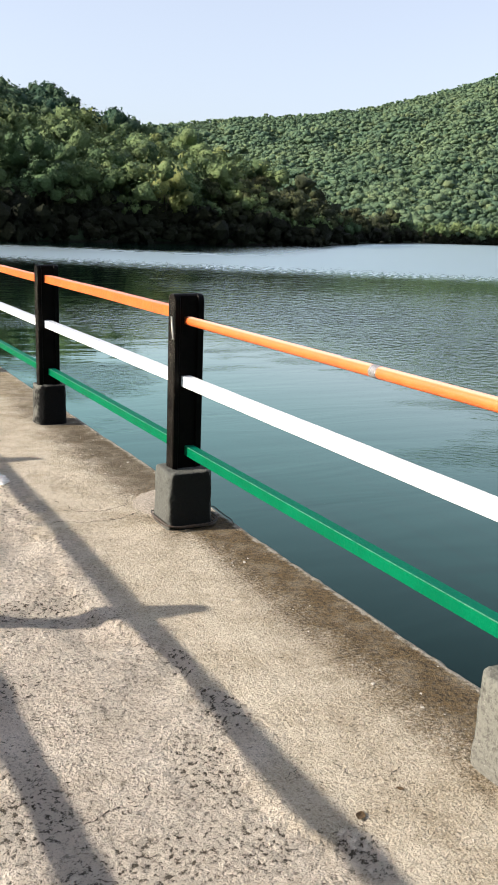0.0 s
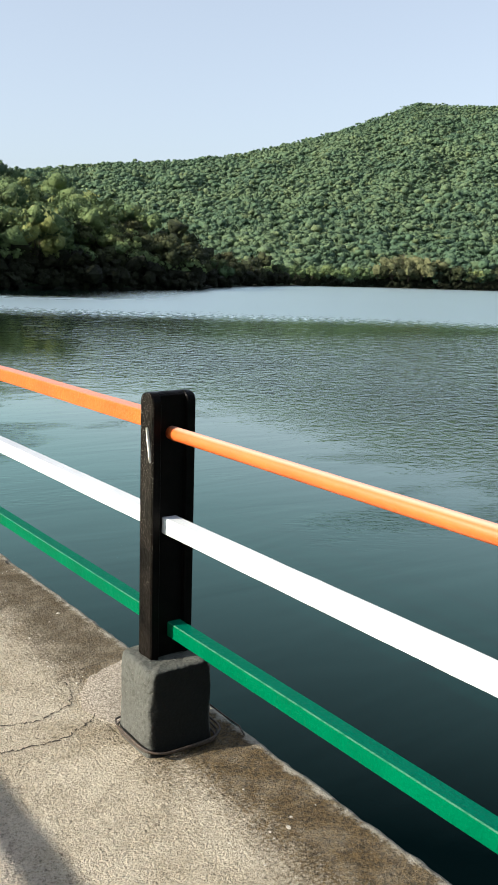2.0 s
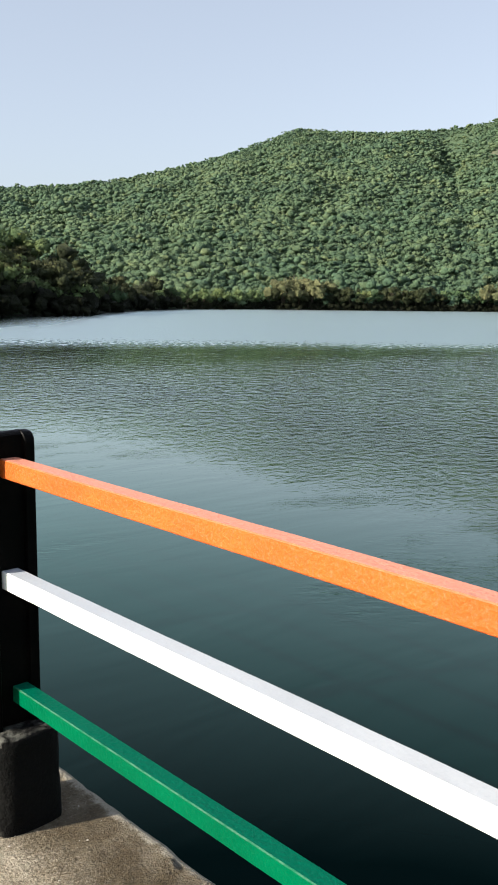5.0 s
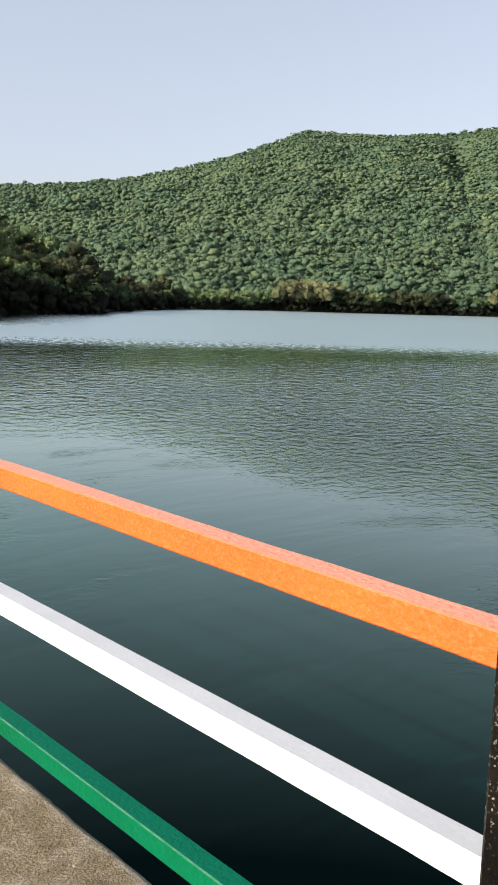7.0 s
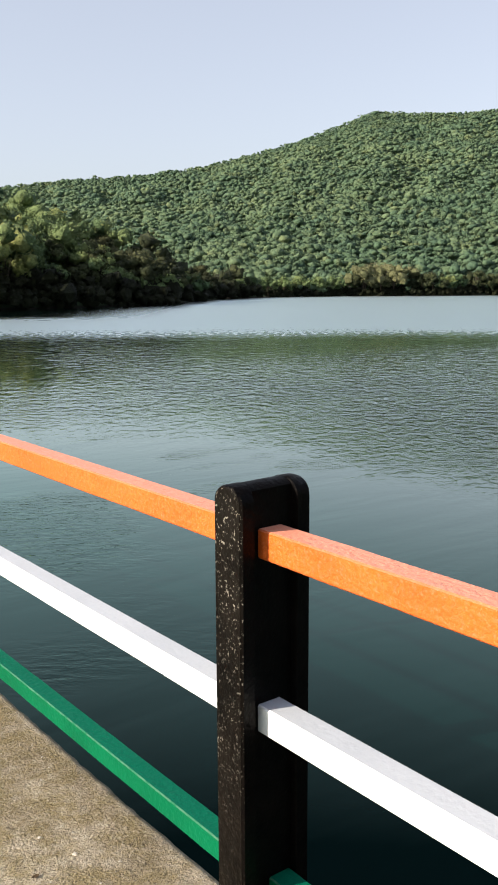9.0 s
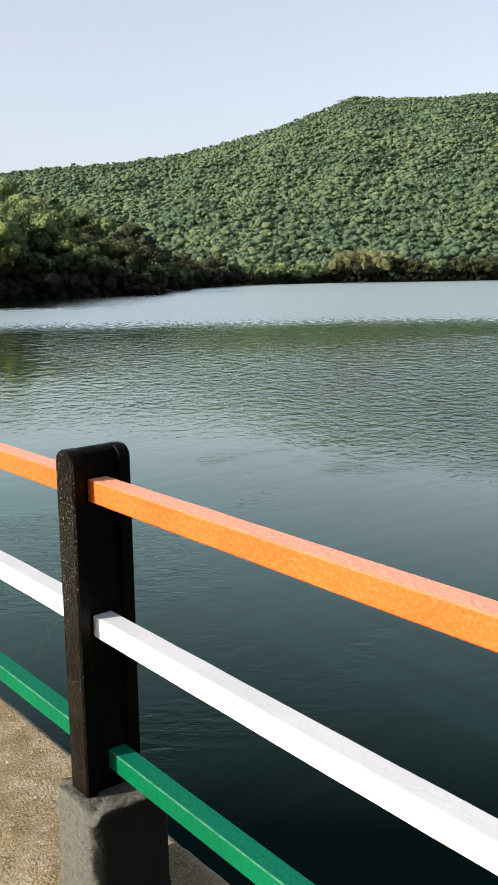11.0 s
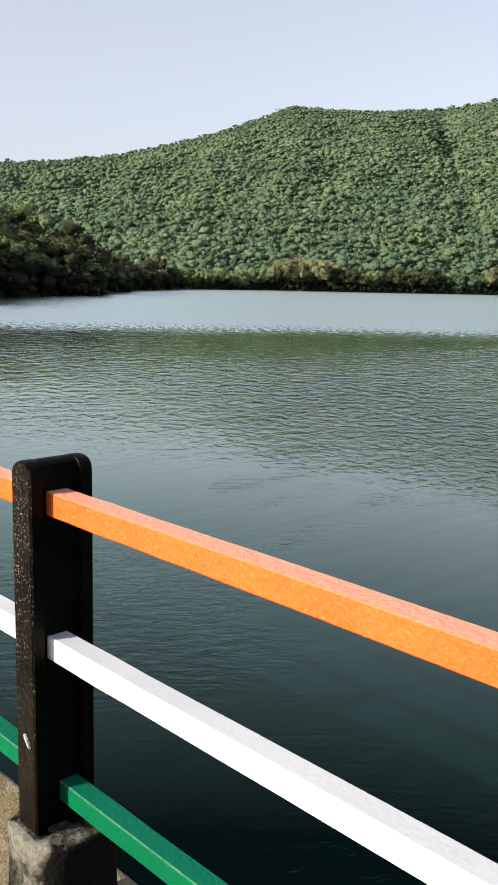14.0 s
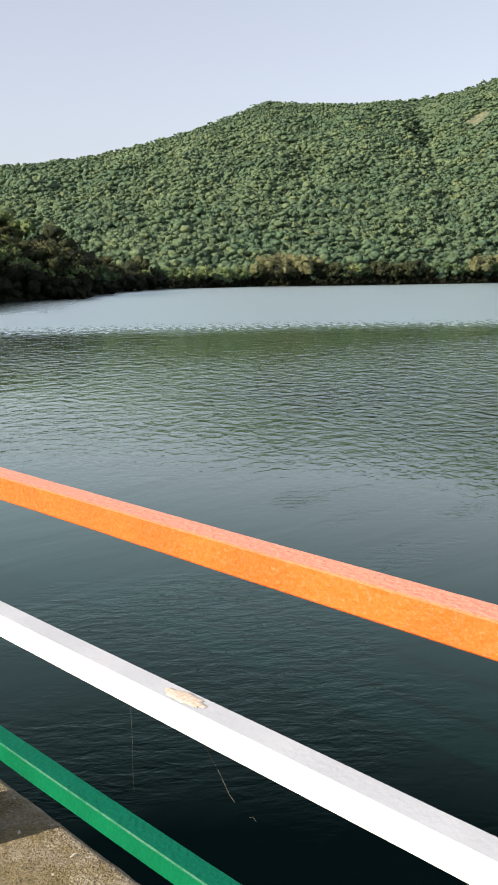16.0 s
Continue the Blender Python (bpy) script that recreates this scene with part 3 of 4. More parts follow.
# ---- the woods ----
rng = np.random.default_rng(7)


def ico():
    g = (1 + 5**0.5) / 2
    v = np.array([(-1, g, 0), (1, g, 0), (-1, -g, 0), (1, -g, 0), (0, -1, g), (0, 1, g), (0, -1, -g), (0, 1, -g), (g, 0, -1), (g, 0, 1), (-g, 0, -1), (-g, 0, 1)])
    f = "0 11 5 0 5 1 0 1 7 0 7 10 0 10 11 1 5 9 5 11 4 11 10 2 10 7 6 7 1 8 3 9 4 3 4 2 3 2 6 3 6 8 3 8 9 4 9 5 2 4 11 6 2 10 8 6 7 9 8 1"
    return v / np.linalg.norm(v[0]), np.array(f.split(), int).reshape(-1, 3)


def crowns(centres, radii, lobes, leaves, leaf, tall=0.72, flat=0.85):
    """Vertices and faces of tree crowns: a dome of overlapping leafy heads, each ragged and set with small sprays."""
    n = len(centres)
    iv, fi = ico()
    k = len(iv)
    # heads spread evenly over a dome, turned and shifted at random
    q = (np.arange(lobes) + 0.5) / lobes
    a = q * lobes * 2.39996 + rng.uniform(0, math.tau, (n, 1)) + rng.normal(0, 0.6, (n, lobes))
    h = np.clip(1 - 1.25 * q + rng.normal(0, 0.2, (n, lobes)), -0.35, 1)
    w = np.sqrt(np.clip(1 - h * h, 0.08, 1)) * rng.uniform(0.45, 1.15, (n, lobes))
    lean = rng.uniform(0.65, 1.6, (n, 1, 2))
    off = np.concatenate([np.stack([np.cos(a) * w, np.sin(a) * w], -1) * lean, (h * tall * rng.uniform(0.75, 1.1, (n, lobes)))[..., None]], -1) * radii[:, None, None]
    lc = centres[:, None] + off
    lr = radii[:, None] * rng.uniform(0.24, 0.58, (n, lobes)) * (1.62 / lobes**0.25)
    bodies = lc[:, :, None] + iv * (lr[..., None, None] * rng.uniform(0.42, 1.1, (n, lobes, k, 1))) * (1, 1, flat)
    bv = bodies.reshape(-1, 3)
    bf = (np.arange(n * lobes)[:, None, None] * k + fi).reshape(-1, 3)
    # sprays: small tilted four-cornered leaf clusters on the heads
    pick = rng.integers(0, lobes, (n, leaves))
    rows = np.arange(n)[:, None]
    d = rng.normal(size=(n, leaves, 3))
    d[..., 2] = np.abs(d[..., 2]) * 0.9 - 0.25
    d /= np.linalg.norm(d, axis=-1, keepdims=True)
    at = lc[rows, pick] + d * (lr[rows, pick] * rng.uniform(0.72, 1.14, (n, leaves)))[..., None] * (1, 1, flat + 0.05)
    t1 = np.cross(d + rng.normal(size=d.shape) * 0.45, rng.normal(size=d.shape))
    t1 /= np.linalg.norm(t1, axis=-1, keepdims=True)
    t2 = np.cross(t1, d + rng.normal(size=d.shape) * 0.3)
    t2 /= np.linalg.norm(t2, axis=-1, keepdims=True)
    size = (leaf * rng.uniform(0.5, 1.5, (n, leaves)))[..., None]
    t1, t2 = t1 * size, t2 * size * rng.uniform(0.5, 0.9, (n, leaves, 1))
    sv = np.stack([at - t1, at - t2 * 0.9, at + t1, at + t2], 2).reshape(-1, 3)
    sf = np.arange(len(sv)).reshape(-1, 4) + len(bv)
    return np.concatenate([bv, sv]), [bf, sf]


def scatter(az0, az1, r0, r1, step):
    """Jittered places over a sector, as bearings and ranges from EYE0."""
    big = r1 + step
    g = np.arange(0, big, step)
    x, y = np.meshgrid(g, np.arange(-big * 0.3, big, step * 0.87))
    x = x + (np.arange(x.shape[0])[:, None] % 2) * step / 2
    p = np.stack([x.ravel(), y.ravel()], -1) + rng.uniform(-0.62, 0.62, (x.size, 2)) * step
    r, az = np.hypot(*p.T), np.degrees(np.arctan2(p[:, 0], p[:, 1]))
    ok = (r > r0) & (r < r1) & (az > az0) & (az < az1)
    return az[ok], r[ok]


def wood(name, az, r, radius, lobes, leaves, leaf, material, label, lift=0.6, spread=0.3, rise=0.5, tall=0.72, flat=0.85, rounded=False):
    x, y = spot(az, r)
    z = land(az, r)
    rad = radius * np.exp(np.clip(rng.normal(0, spread, len(az)), -0.8, 0.55))
    centres = np.stack([x, y, z + rad * lift + rng.uniform(0.0, rise, len(az))], -1)
    v, f = crowns(centres, rad, lobes, leaves, leaf, tall, flat)
    ob = new(name, arrays_mesh(name, v, f, material, rounded))
    return tagged(ob, label, "woodland", kind="stuff")


def build_woods():
    # the near bank, tall and closed
    az, r = scatter(4, 38, 120, 275, 4.7)
    ok = (r > shore(az) + 4.0) & (r < head_range(az) + 14) & (land(az, r) > LAKE_Z + 0.1) & (head_angle(az) > -0.2)
    shaded = ok & (az + rng.normal(0, 1.2, len(az)) > 26.5 + (r - shore(az)) * 0.04)
    upper = ok & ~shaded & (r - shore(az) + rng.normal(0, 7, len(az)) > 58)
    green = ok & ~shaded & ~upper
    wood("bank_woodland", az[green], r[green], 3.4, 12, 1000, 0.27, LEAVES_NEAR, "dense green and yellowish trees covering the near bank", 0.66, 0.32, 2.4, 0.75, 0.85, True)
    wood("bank_top_woodland", az[upper], r[upper], 3.3, 11, 450, 0.32, LEAVES_UPPER, "dense bluish green trees on the higher part of the bank", 0.7, 0.32, 2.2, 0.75, 0.85, True)
    wood("point_woodland", az[shaded], r[shaded], 3.2, 11, 420, 0.28, LEAVES_SHADED, "dense trees on the point of land, shade painted into their dark olive leaves", 0.66, 0.36, 1.8, 0.75, 0.85, True)
    # low growth that hides the waterline, its near-black leaves painting the shade there
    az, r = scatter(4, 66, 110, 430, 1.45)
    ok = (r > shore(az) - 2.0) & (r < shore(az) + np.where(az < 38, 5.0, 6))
    wood("bank_scrub", az[ok], r[ok], np.where(az[ok] < 38, 2.1, 1.2), 4, 30, 0.28, LEAVES_SCRUB_SHADE, "low scrub hanging over the waterline, shade painted into its dark leaves", 0.4, 0.25, 0.5, 0.7, 0.9)
    # the far hillside
    az, r = scatter(20, 66, 250, 560, 3.5)
    ok = (r > far_shore(az) + 4) & (r < crest_range(az) * 0.62)
    wood("hillside_woodland", az[ok], r[ok], 3.1, 7, 50, 0.42, LEAVES_FAR, "dense green trees covering the far hillside", 0.12, 0.36, 1.3, 0.46, 0.66, True)
    az, r = scatter(21, 65, 340, 760, 3.7)
    ok = (r >= crest_range(az) * 0.62) & (r < crest_range(az) * 1.015)
    rock = np.hypot((az - 57.4) * 12, (r - crest_range(57.4) * 0.87) * 0.8) < 8.5
    wood("hilltop_woodland", az[ok & ~rock], r[ok & ~rock], np.where(r > crest_range(az) * 0.94, 2.0, 2.8)[ok & ~rock], 4, 10, 0.5, LEAVES_FAR, "dense green trees up to the skyline of the hill", 0.1, 0.36, 0.7, 0.36, 0.58, True)


build_woods()


def build_rock():
    bm = bmesh.new()
    az0, r0 = 57.4, float(crest_range(57.4)) * 0.87
    rows = []
    for i in range(9):
        row = []
        for j in range(15):
            az, r = az0 + (j - 7) * 0.11, r0 + (i - 4) * 2.6 + (j - 7) * 1.2
            x, y = spot(az, r)
            row.append(bm.verts.new((x, y, float(land(az, r)) + 0.8 + 1.6 * noise.noise((x * 0.2, y * 0.2, 0)))))
        rows.append(row)
    for i in range(8):
        for j in range(14):
            if ((i - 3.5) / 4.2) ** 2 + ((j - 6.5) / 7.2) ** 2 < 1.05 + 0.3 * noise.noise((i * 0.7, j * 0.7, 3)):
                bm.faces.new((rows[i][j], rows[i + 1][j], rows[i + 1][j + 1], rows[i][j + 1]))
    bmesh.ops.delete(bm, geom=[v for v in bm.verts if not v.link_faces], context="VERTS")
    bmesh.ops.recalc_face_normals(bm, faces=bm.faces[:])
    tagged(link_mesh("rock_outcrop", bm, ROCK), "pale bare rock patch high on the wooded slope", "rock")


build_rock()


def tree_kind(seed, radius, material):
    """One tree: a forked trunk with limbs under a ragged crown."""
    global rng
    rng = np.random.default_rng(seed)
    tree = tagged(new("tree"), category="tree")
    bm = bmesh.new()
    height = radius * 1.9
    for k in range(5):
        a = rng.uniform(0, math.tau)
        top = Vector((math.cos(a) * radius * 0.5, math.sin(a) * radius * 0.5, height * rng.uniform(0.75, 1.1))) if k else Vector((0.1, 0.1, height))
        start = Vector((0, 0, -0.6 if not k else height * rng.uniform(0.2, 0.5)))
        steps = 5
        last = None
        for i in range(steps + 1):
            t = i / steps
            p = start.lerp(top, t) + Vector((rng.uniform(-0.1, 0.1), rng.uniform(-0.1, 0.1), 0)) * radius * 0.4 * t
            w = radius * (0.07 if not k else 0.035) * (1 - 0.75 * t)
            ring = [bm.verts.new(p + Vector((math.cos(q * math.tau / 6) * w, math.sin(q * math.tau / 6) * w, 0))) for q in range(6)]
            if last:
                for q in range(6):
                    bm.faces.new((last[q], last[(q + 1) % 6], ring[(q + 1) % 6], ring[q]))
            last = ring
    part("trunk", bm, BARK, tree)
    v, f = crowns(np.array([[0, 0, height * 0.52]]), np.array([radius]), 14, 1000, 0.22, 0.72, 0.85)
    crown = new("crown", arrays_mesh("crown", v, f, material))
    crown.parent = tree
    return tree


def build_shore_trees():
    """The front row along the water."""
    near = [tree_kind(20 + k, 2.1 + 0.3 * k, LEAVES_SHADED if k == 1 else LEAVES_NEAR) for k in range(4)]
    far = [tree_kind(40 + k, 2.9 + 0.4 * k, LEAVES_SHADED if k else LEAVES_NEAR) for k in range(3)]
    pale = [tree_kind(60 + k, 4.3 + 0.6 * k, LEAVES_PALE) for k in range(2)]
    for k, t in enumerate(near + far):
        t["label"] = "broad leafy tree overhanging the lake shore"
        t["group"] = "trees along the shore"
    for t in pale:
        t["label"] = "large pale yellowish tree on the far shore"
        t["group"] = "pale trees on the far shore"
    place = random.Random(5)
    used = set()

    def put(kinds, az, r, scale=1.0):
        k = place.randrange(len(kinds))
        x, y = spot(az, r)
        m = pose(float(x), float(y), max(float(land(az, r)), LAKE_Z + 0.35), place.uniform(-5, 5), place.uniform(-5, 5), place.uniform(0, 360))
        if id(kinds[k]) not in used:
            used.add(id(kinds[k]))
            kinds[k].matrix_basis = m
            return kinds[k]
        return copy_thing(kinds[k], m)

    az = 9.0
    while az < 33.6:
        put(near, az, float(shore(az)) + place.uniform(3.4, 5.5))
        az += math.degrees(3.6 / float(shore(az))) * place.uniform(0.8, 1.25)
    while az < 37.5:
        put(near, az, float(shore(az)) + place.uniform(3.0, 5.0))
        az += 0.55 * place.uniform(0.7, 1.3)
    while az < 66:
        # dark-leaved copies paint the shaded stretches of the far shore
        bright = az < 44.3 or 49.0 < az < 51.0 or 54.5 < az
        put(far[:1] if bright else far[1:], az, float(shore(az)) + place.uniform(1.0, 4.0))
        az += math.degrees(4.2 / float(shore(az))) * place.uniform(0.8, 1.3)
    for az, off in ((44.9, 1.5), (45.8, 0.8), (46.6, 1.2), (45.3, 5.5), (46.3, 6.0), (47.2, 3.5), (57.2, 1.0), (58.0, 1.5)):
        put(pale, az, float(shore(az)) + off)



build_shore_trees()


# ---- the dam and its deck ----
EDGE_X, BACK_X = 0.231, -3.02


TOPPING = ((-4, -0.6), (-2.55, -0.64), (-2.39, -0.593), (-2.31, -0.675), (-2.13, -0.711), (-1.97, -0.698), (-1.78, -0.63), (-1.35, -0.6), (-0.9, -0.75), (-0.55, -0.76), (0.3, -0.58), (0.6, -0.72), (2, -0.66))
# places where the surface has broken up: x, y and the reach along either
BROKEN = ((-0.68, 0.47, 0.15, 0.1), (-0.92, -0.72, 0.22, 0.1), (-1.12, -1.32, 0.12, 0.09), (-0.6, -1.36, 0.05, 0.12), (-0.6, -1.72, 0.07, 0.16), (-0.58, -2.44, 0.06, 0.1), (-0.78, -1.95, 0.1, 0.2), (-1.05, -2.25, 0.3, 0.12), (-1.3, -1.95, 0.18, 0.2), (-0.78, -2.3, 0.08, 0.12), (-1.0, -2.6, 0.3, 0.12), (-0.75, 0.95, 0.12, 0.2))


def topping_edge(y):
    return float(np.interp(y, *zip(*TOPPING))) + 0.03 * noise.noise((y * 7, 5.0, 0)) + 0.015 * noise.noise((y * 23, 5.0, 0))


def broken(x, y):
    """How far the surface has broken up into bare gravel, 0 to 1."""
    return max(math.exp(-(((x - a) / u) ** 2) - ((y - b) / v) ** 2) for a, b, u, v in BROKEN)


def deck_height(x, y):
    """The worn concrete lies a little below the topping along the railing."""
    h = 0.006 * noise.noise((x * 1.1, y * 1.1, 0))
    d = x - topping_edge(y)
    worn = min(1.0, max(0.0, 0.5 - d / 0.03))
    grit = noise.noise((x * 16, y * 16, 3)) * 0.5 + noise.noise((x * 37, y * 37, 7)) * 0.5
    hole = max(0.0, noise.noise((x * 3.1 + 4, y * 3.1, 9)) - 0.18) * 0.05
    gravel = broken(x, y)
    return h - worn * (0.015 + hole) - 0.006 * gravel + grit * (0.001 + 0.0045 * worn + 0.005 * gravel)


def build_deck():
    xs = np.concatenate([np.arange(BACK_X, -1.7, 0.12), np.arange(-1.7, -1.4, 0.03), np.arange(-1.4, 0.2, 0.014), [0.2, 0.214, EDGE_X]])
    ys = np.concatenate([np.arange(-60, -3.8, 2.0), np.arange(-3.8, -2.9, 0.03), np.arange(-2.9, 1.0, 0.014), np.arange(1.0, 13, 0.035), np.arange(13, 90, 2.0)])
    n, m = len(ys), len(xs)
    verts = np.zeros((n, m + 1, 3))
    for i, y in enumerate(ys):
        chip = (0.010 * noise.noise((y * 5, 1, 0)) + 0.008 * noise.noise((y * 19, 4, 0))) * (1.0 if y < 3 else 0.5)
        for j, x in enumerate(xs):
            px = x + (chip if j >= m - 3 else 0)
            z = deck_height(x, y) if -4 < y < 13.5 else 0.0
            if j == m - 1:
                z -= 0.009 + 0.008 * abs(noise.noise((y * 11, 8, 0)))
            verts[i, j] = px, y, z
        verts[i, m] = EDGE_X + chip * 0.6, y, -0.32
    m += 1
    i, j = np.meshgrid(np.arange(n - 1), np.arange(m - 1), indexing="ij")
    i, j = i.ravel(), j.ravel()
    quads = np.stack([i * m + j, i * m + j + 1, (i + 1) * m + j + 1, (i + 1) * m + j], -1)
    me = arrays_mesh("pavement", verts.reshape(-1, 3), [quads], DECK, True)
    wear = me.attributes.new("pitted", "FLOAT", "POINT")
    wear.data.foreach_set("value", np.array([broken(v[0], v[1]) for v in verts.reshape(-1, 3)], np.float32))
    ob = new("pavement", me)
    return tagged(ob, "worn concrete walkway along the dam with a mossy brown margin", "walkway", kind="structure")


deck = build_deck()
tagged(link_mesh("wall_dam", block((BACK_X + 0.15, -60, -8), (0.08, 90, -0.05)), DAM), "dark stained masonry dam below the walkway", "dam", kind="structure")


def ribbon(points, width, name, material, seed, lift=0.0015):
    """A thin ragged strip along a line on the deck."""
    r = random.Random(seed)
    bm = bmesh.new()
    line = []
    for (x0, y0), (x1, y1) in zip(points[:-1], points[1:]):
        steps = max(2, int(math.hypot(x1 - x0, y1 - y0) / 0.009))
        line += [(x0 + (x1 - x0) * k / steps, y0 + (y1 - y0) * k / steps) for k in range(steps)]
    line.append(points[-1])
    pairs = []
    for k, (x, y) in enumerate(line):
        x += r.uniform(-0.007, 0.007)
        y += r.uniform(-0.007, 0.007)
        a, b = line[max(k - 1, 0)], line[min(k + 1, len(line) - 1)]
        d = Vector((b[1] - a[1], a[0] - b[0])).normalized()
        w = width * r.choice((0.05, 0.3, 0.45, 0.7, 1.1)) * (0.3 if k in (0, len(line) - 1) else 1)
        pairs.append([bm.verts.new((x + d.x * s * w, y + d.y * s * w, deck_height(x + d.x * s * w, y + d.y * s * w) + lift)) for s in (-0.5, 0.5)])
    for p, q in zip(pairs[:-1], pairs[1:]):
        bm.faces.new((p[0], p[1], q[1], q[0]))
    bmesh.ops.recalc_face_normals(bm, faces=bm.faces[:])
    return part(name, bm, material, deck)


CRACKS = [
    [(-0.60, 0.21), (-0.45, 0.14), (-0.30, 0.13), (-0.18, 0.18), (-0.11, 0.24)],
    [(-0.52, 0.37), (-0.40, 0.30), (-0.31, 0.28), (-0.18, 0.33)],
    [(0.2, 0.625), (0.05, 0.585), (-0.119, 0.546), (-0.15, 0.5)],
    [(-0.465, 0.337), (-0.453, 0.447), (-0.5, 0.53)],
    [(-0.119, 0.546), (-0.136, 0.41), (-0.188, 0.312)],
    [(-0.463, -2.093), (-0.432, -2.199), (-0.35, -2.215), (-0.294, -2.197)],
    [(-0.627, -2.123), (-0.56, -2.08), (-0.528, -2.064)],
    [(-1.11, -1.66), (-1.07, -1.63), (-1.03, -1.65)],
    [(-1.15, -2.05), (-1.07, -2.02), (-0.99, -2.03), (-0.93, -1.95)],
]
for k, line in enumerate(CRACKS):
    ribbon(line, 0.004 if k > 4 else 0.005 if k > 1 else 0.008, "crack", CRACK, 30 + k)


def splat(name, outline, material, parent, seed, thick=0.006):
    """A thin ragged patch on the deck."""
    r = random.Random(seed)
    bm = bmesh.new()
    pts = []
    for (x0, y0), (x1, y1) in zip(outline, outline[1:] + outline[:1]):
        for k in range(6):
            t = k / 6
            pts.append((x0 + (x1 - x0) * t + r.uniform(-0.009, 0.009), y0 + (y1 - y0) * t + r.uniform(-0.009, 0.009)))
    cx, cy = sum(p[0] for p in pts) / len(pts), sum(p[1] for p in pts) / len(pts)
    rings = []
    for s, up in ((1.0, -0.002), (0.93, thick), (0.6, thick + 0.002), (0.3, thick + 0.001)):
        rings.append([bm.verts.new((cx + (x - cx) * s, cy + (y - cy) * s, deck_height(x, y) * 0.5 + up + r.uniform(-0.0015, 0.0015))) for x, y in pts])
    for a, b in zip(rings[:-1], rings[1:]):
        for k in range(len(pts)):
            q = (k + 1) % len(pts)
            bm.faces.new((a[k], a[q], b[q], b[k]))
    bm.faces.new(rings[-1])
    bmesh.ops.recalc_face_normals(bm, faces=bm.faces[:])
    return part(name, bm, material, parent, smooth=True)


tagged(splat("mortar_patch", [(-0.11, 0.10), (-0.17, 0.27), (-0.12, 0.40), (0.0, 0.52), (0.205, 0.60), (0.205, 0.30), (0.10, 0.10)], MORTAR, deck, 3, 0.002), "pale rough mortar patch")
splat("lime_stain", [(-0.74, 0.96), (-0.69, 1.2), (-0.63, 1.18), (-0.615, 1.0), (-0.66, 0.92)], LIME, deck, 5, 0.003)


# ---- the railings ----
def post_mesh():
    """A post of H section: two flanges with arched heads and a web set back between them."""
    hx, hy, web, z0, z1 = 0.077, 0.039, 0.025, 0.2, 1.116
    inner, outer, c = -0.046, 0.044, 0.005
    half = [(-hx + c, hy), (inner - 0.002, hy), (inner, hy - 0.003), (inner + 0.002, web), (outer - 0.002, web), (outer, hy - 0.003), (outer + 0.002, hy), (hx - c, hy), (hx - 0.001, hy - c)]
    outline = [(x, -y) for x, y in half] + half[::-1]
    outline = [(-hx + 0.001, -hy + c)] + outline + [(-hx + 0.001, hy - c)]
    levels = [(z0, 1.0, 1.0), (0.5, 0.998, 1.0), (0.8, 1.002, 0.998), (1.08, 1.0, 1.0)]
    r = 0.034
    for k in range(1, 9):
        a = k / 8 * math.pi / 2
        levels.append((z1 - r + r * math.sin(a), 1 - (0.008 / hx) * (1 - math.cos(a)) ** 2, 1 - (0.034 / hy) * (1 - math.cos(a))))
    bm = bmesh.new()
    rings = []
    for z, sx, sy in levels:
        ring = []
        for x, y in outline:
            depth = min(abs(y), hy * sy - (0.004 if abs(y) < hy else 0.0) * (1 if sy < 0.99 else 0))
            ring.append(bm.verts.new((x * sx, math.copysign(max(depth, 0.001), y), z + 0.0008 * math.sin(z * 40 + x * 30))))
        rings.append(ring)
    count = len(outline)
    for a, b in zip(rings[:-1], rings[1:]):
        for k in range(count):
            bm.faces.new((a[k], a[(k + 1) % count], b[(k + 1) % count], b[k]))
    bm.faces.new(rings[-1])
    bm.faces.new(rings[0][::-1])
    bmesh.ops.recalc_face_normals(bm, faces=bm.faces[:])
    return bm


def pedestal_mesh(seed, corner):
    """A hand-cast cement block, worn round at its corners."""
    bm = bmesh.new()
    rings = []
    n = 40
    for i in range(15):
        t = i / 14
        z = -0.015 + 0.287 * t
        half = 0.110 - 0.006 * t
        ring = []
        for k in range(n):
            a = k / n * math.tau + 0.001
            c, s = math.cos(a), math.sin(a)
            e = 2 / corner
            x, y = math.copysign(abs(c) ** e, c) * half, math.copysign(abs(s) ** e, s) * half
            w = 1 + 0.035 * noise.noise((c * 2 + seed, s * 2, t * 3)) + 0.02 * noise.noise((c * 9 + seed, s * 9, t * 11)) + 0.012 * noise.noise((c * 21 + seed, s * 21, t * 25))
            ring.append(bm.verts.new((x * w, y * w, z + (0.012 * noise.noise((c * 1.5, s * 1.5, seed)) if i > 11 else 0))))
        rings.append(ring)
    for s, dz in ((0.96, 0.006), (0.8, 0.008), (0.45, 0.004)):
        rings.append([bm.verts.new((v.co.x * s, v.co.y * s, v.co.z * 0.4 + 0.272 * 0.6 + dz + 0.006 * noise.noise((v.co.x * 25, v.co.y * 25, seed)))) for v in rings[14]])
    for a, b in zip(rings[:-1], rings[1:]):
        for k in range(n):
            bm.faces.new((a[k], a[(k + 1) % n], b[(k + 1) % n], b[k]))
    bm.faces.new(rings[-1])
    bmesh.ops.recalc_face_normals(bm, faces=bm.faces[:])
    return bm


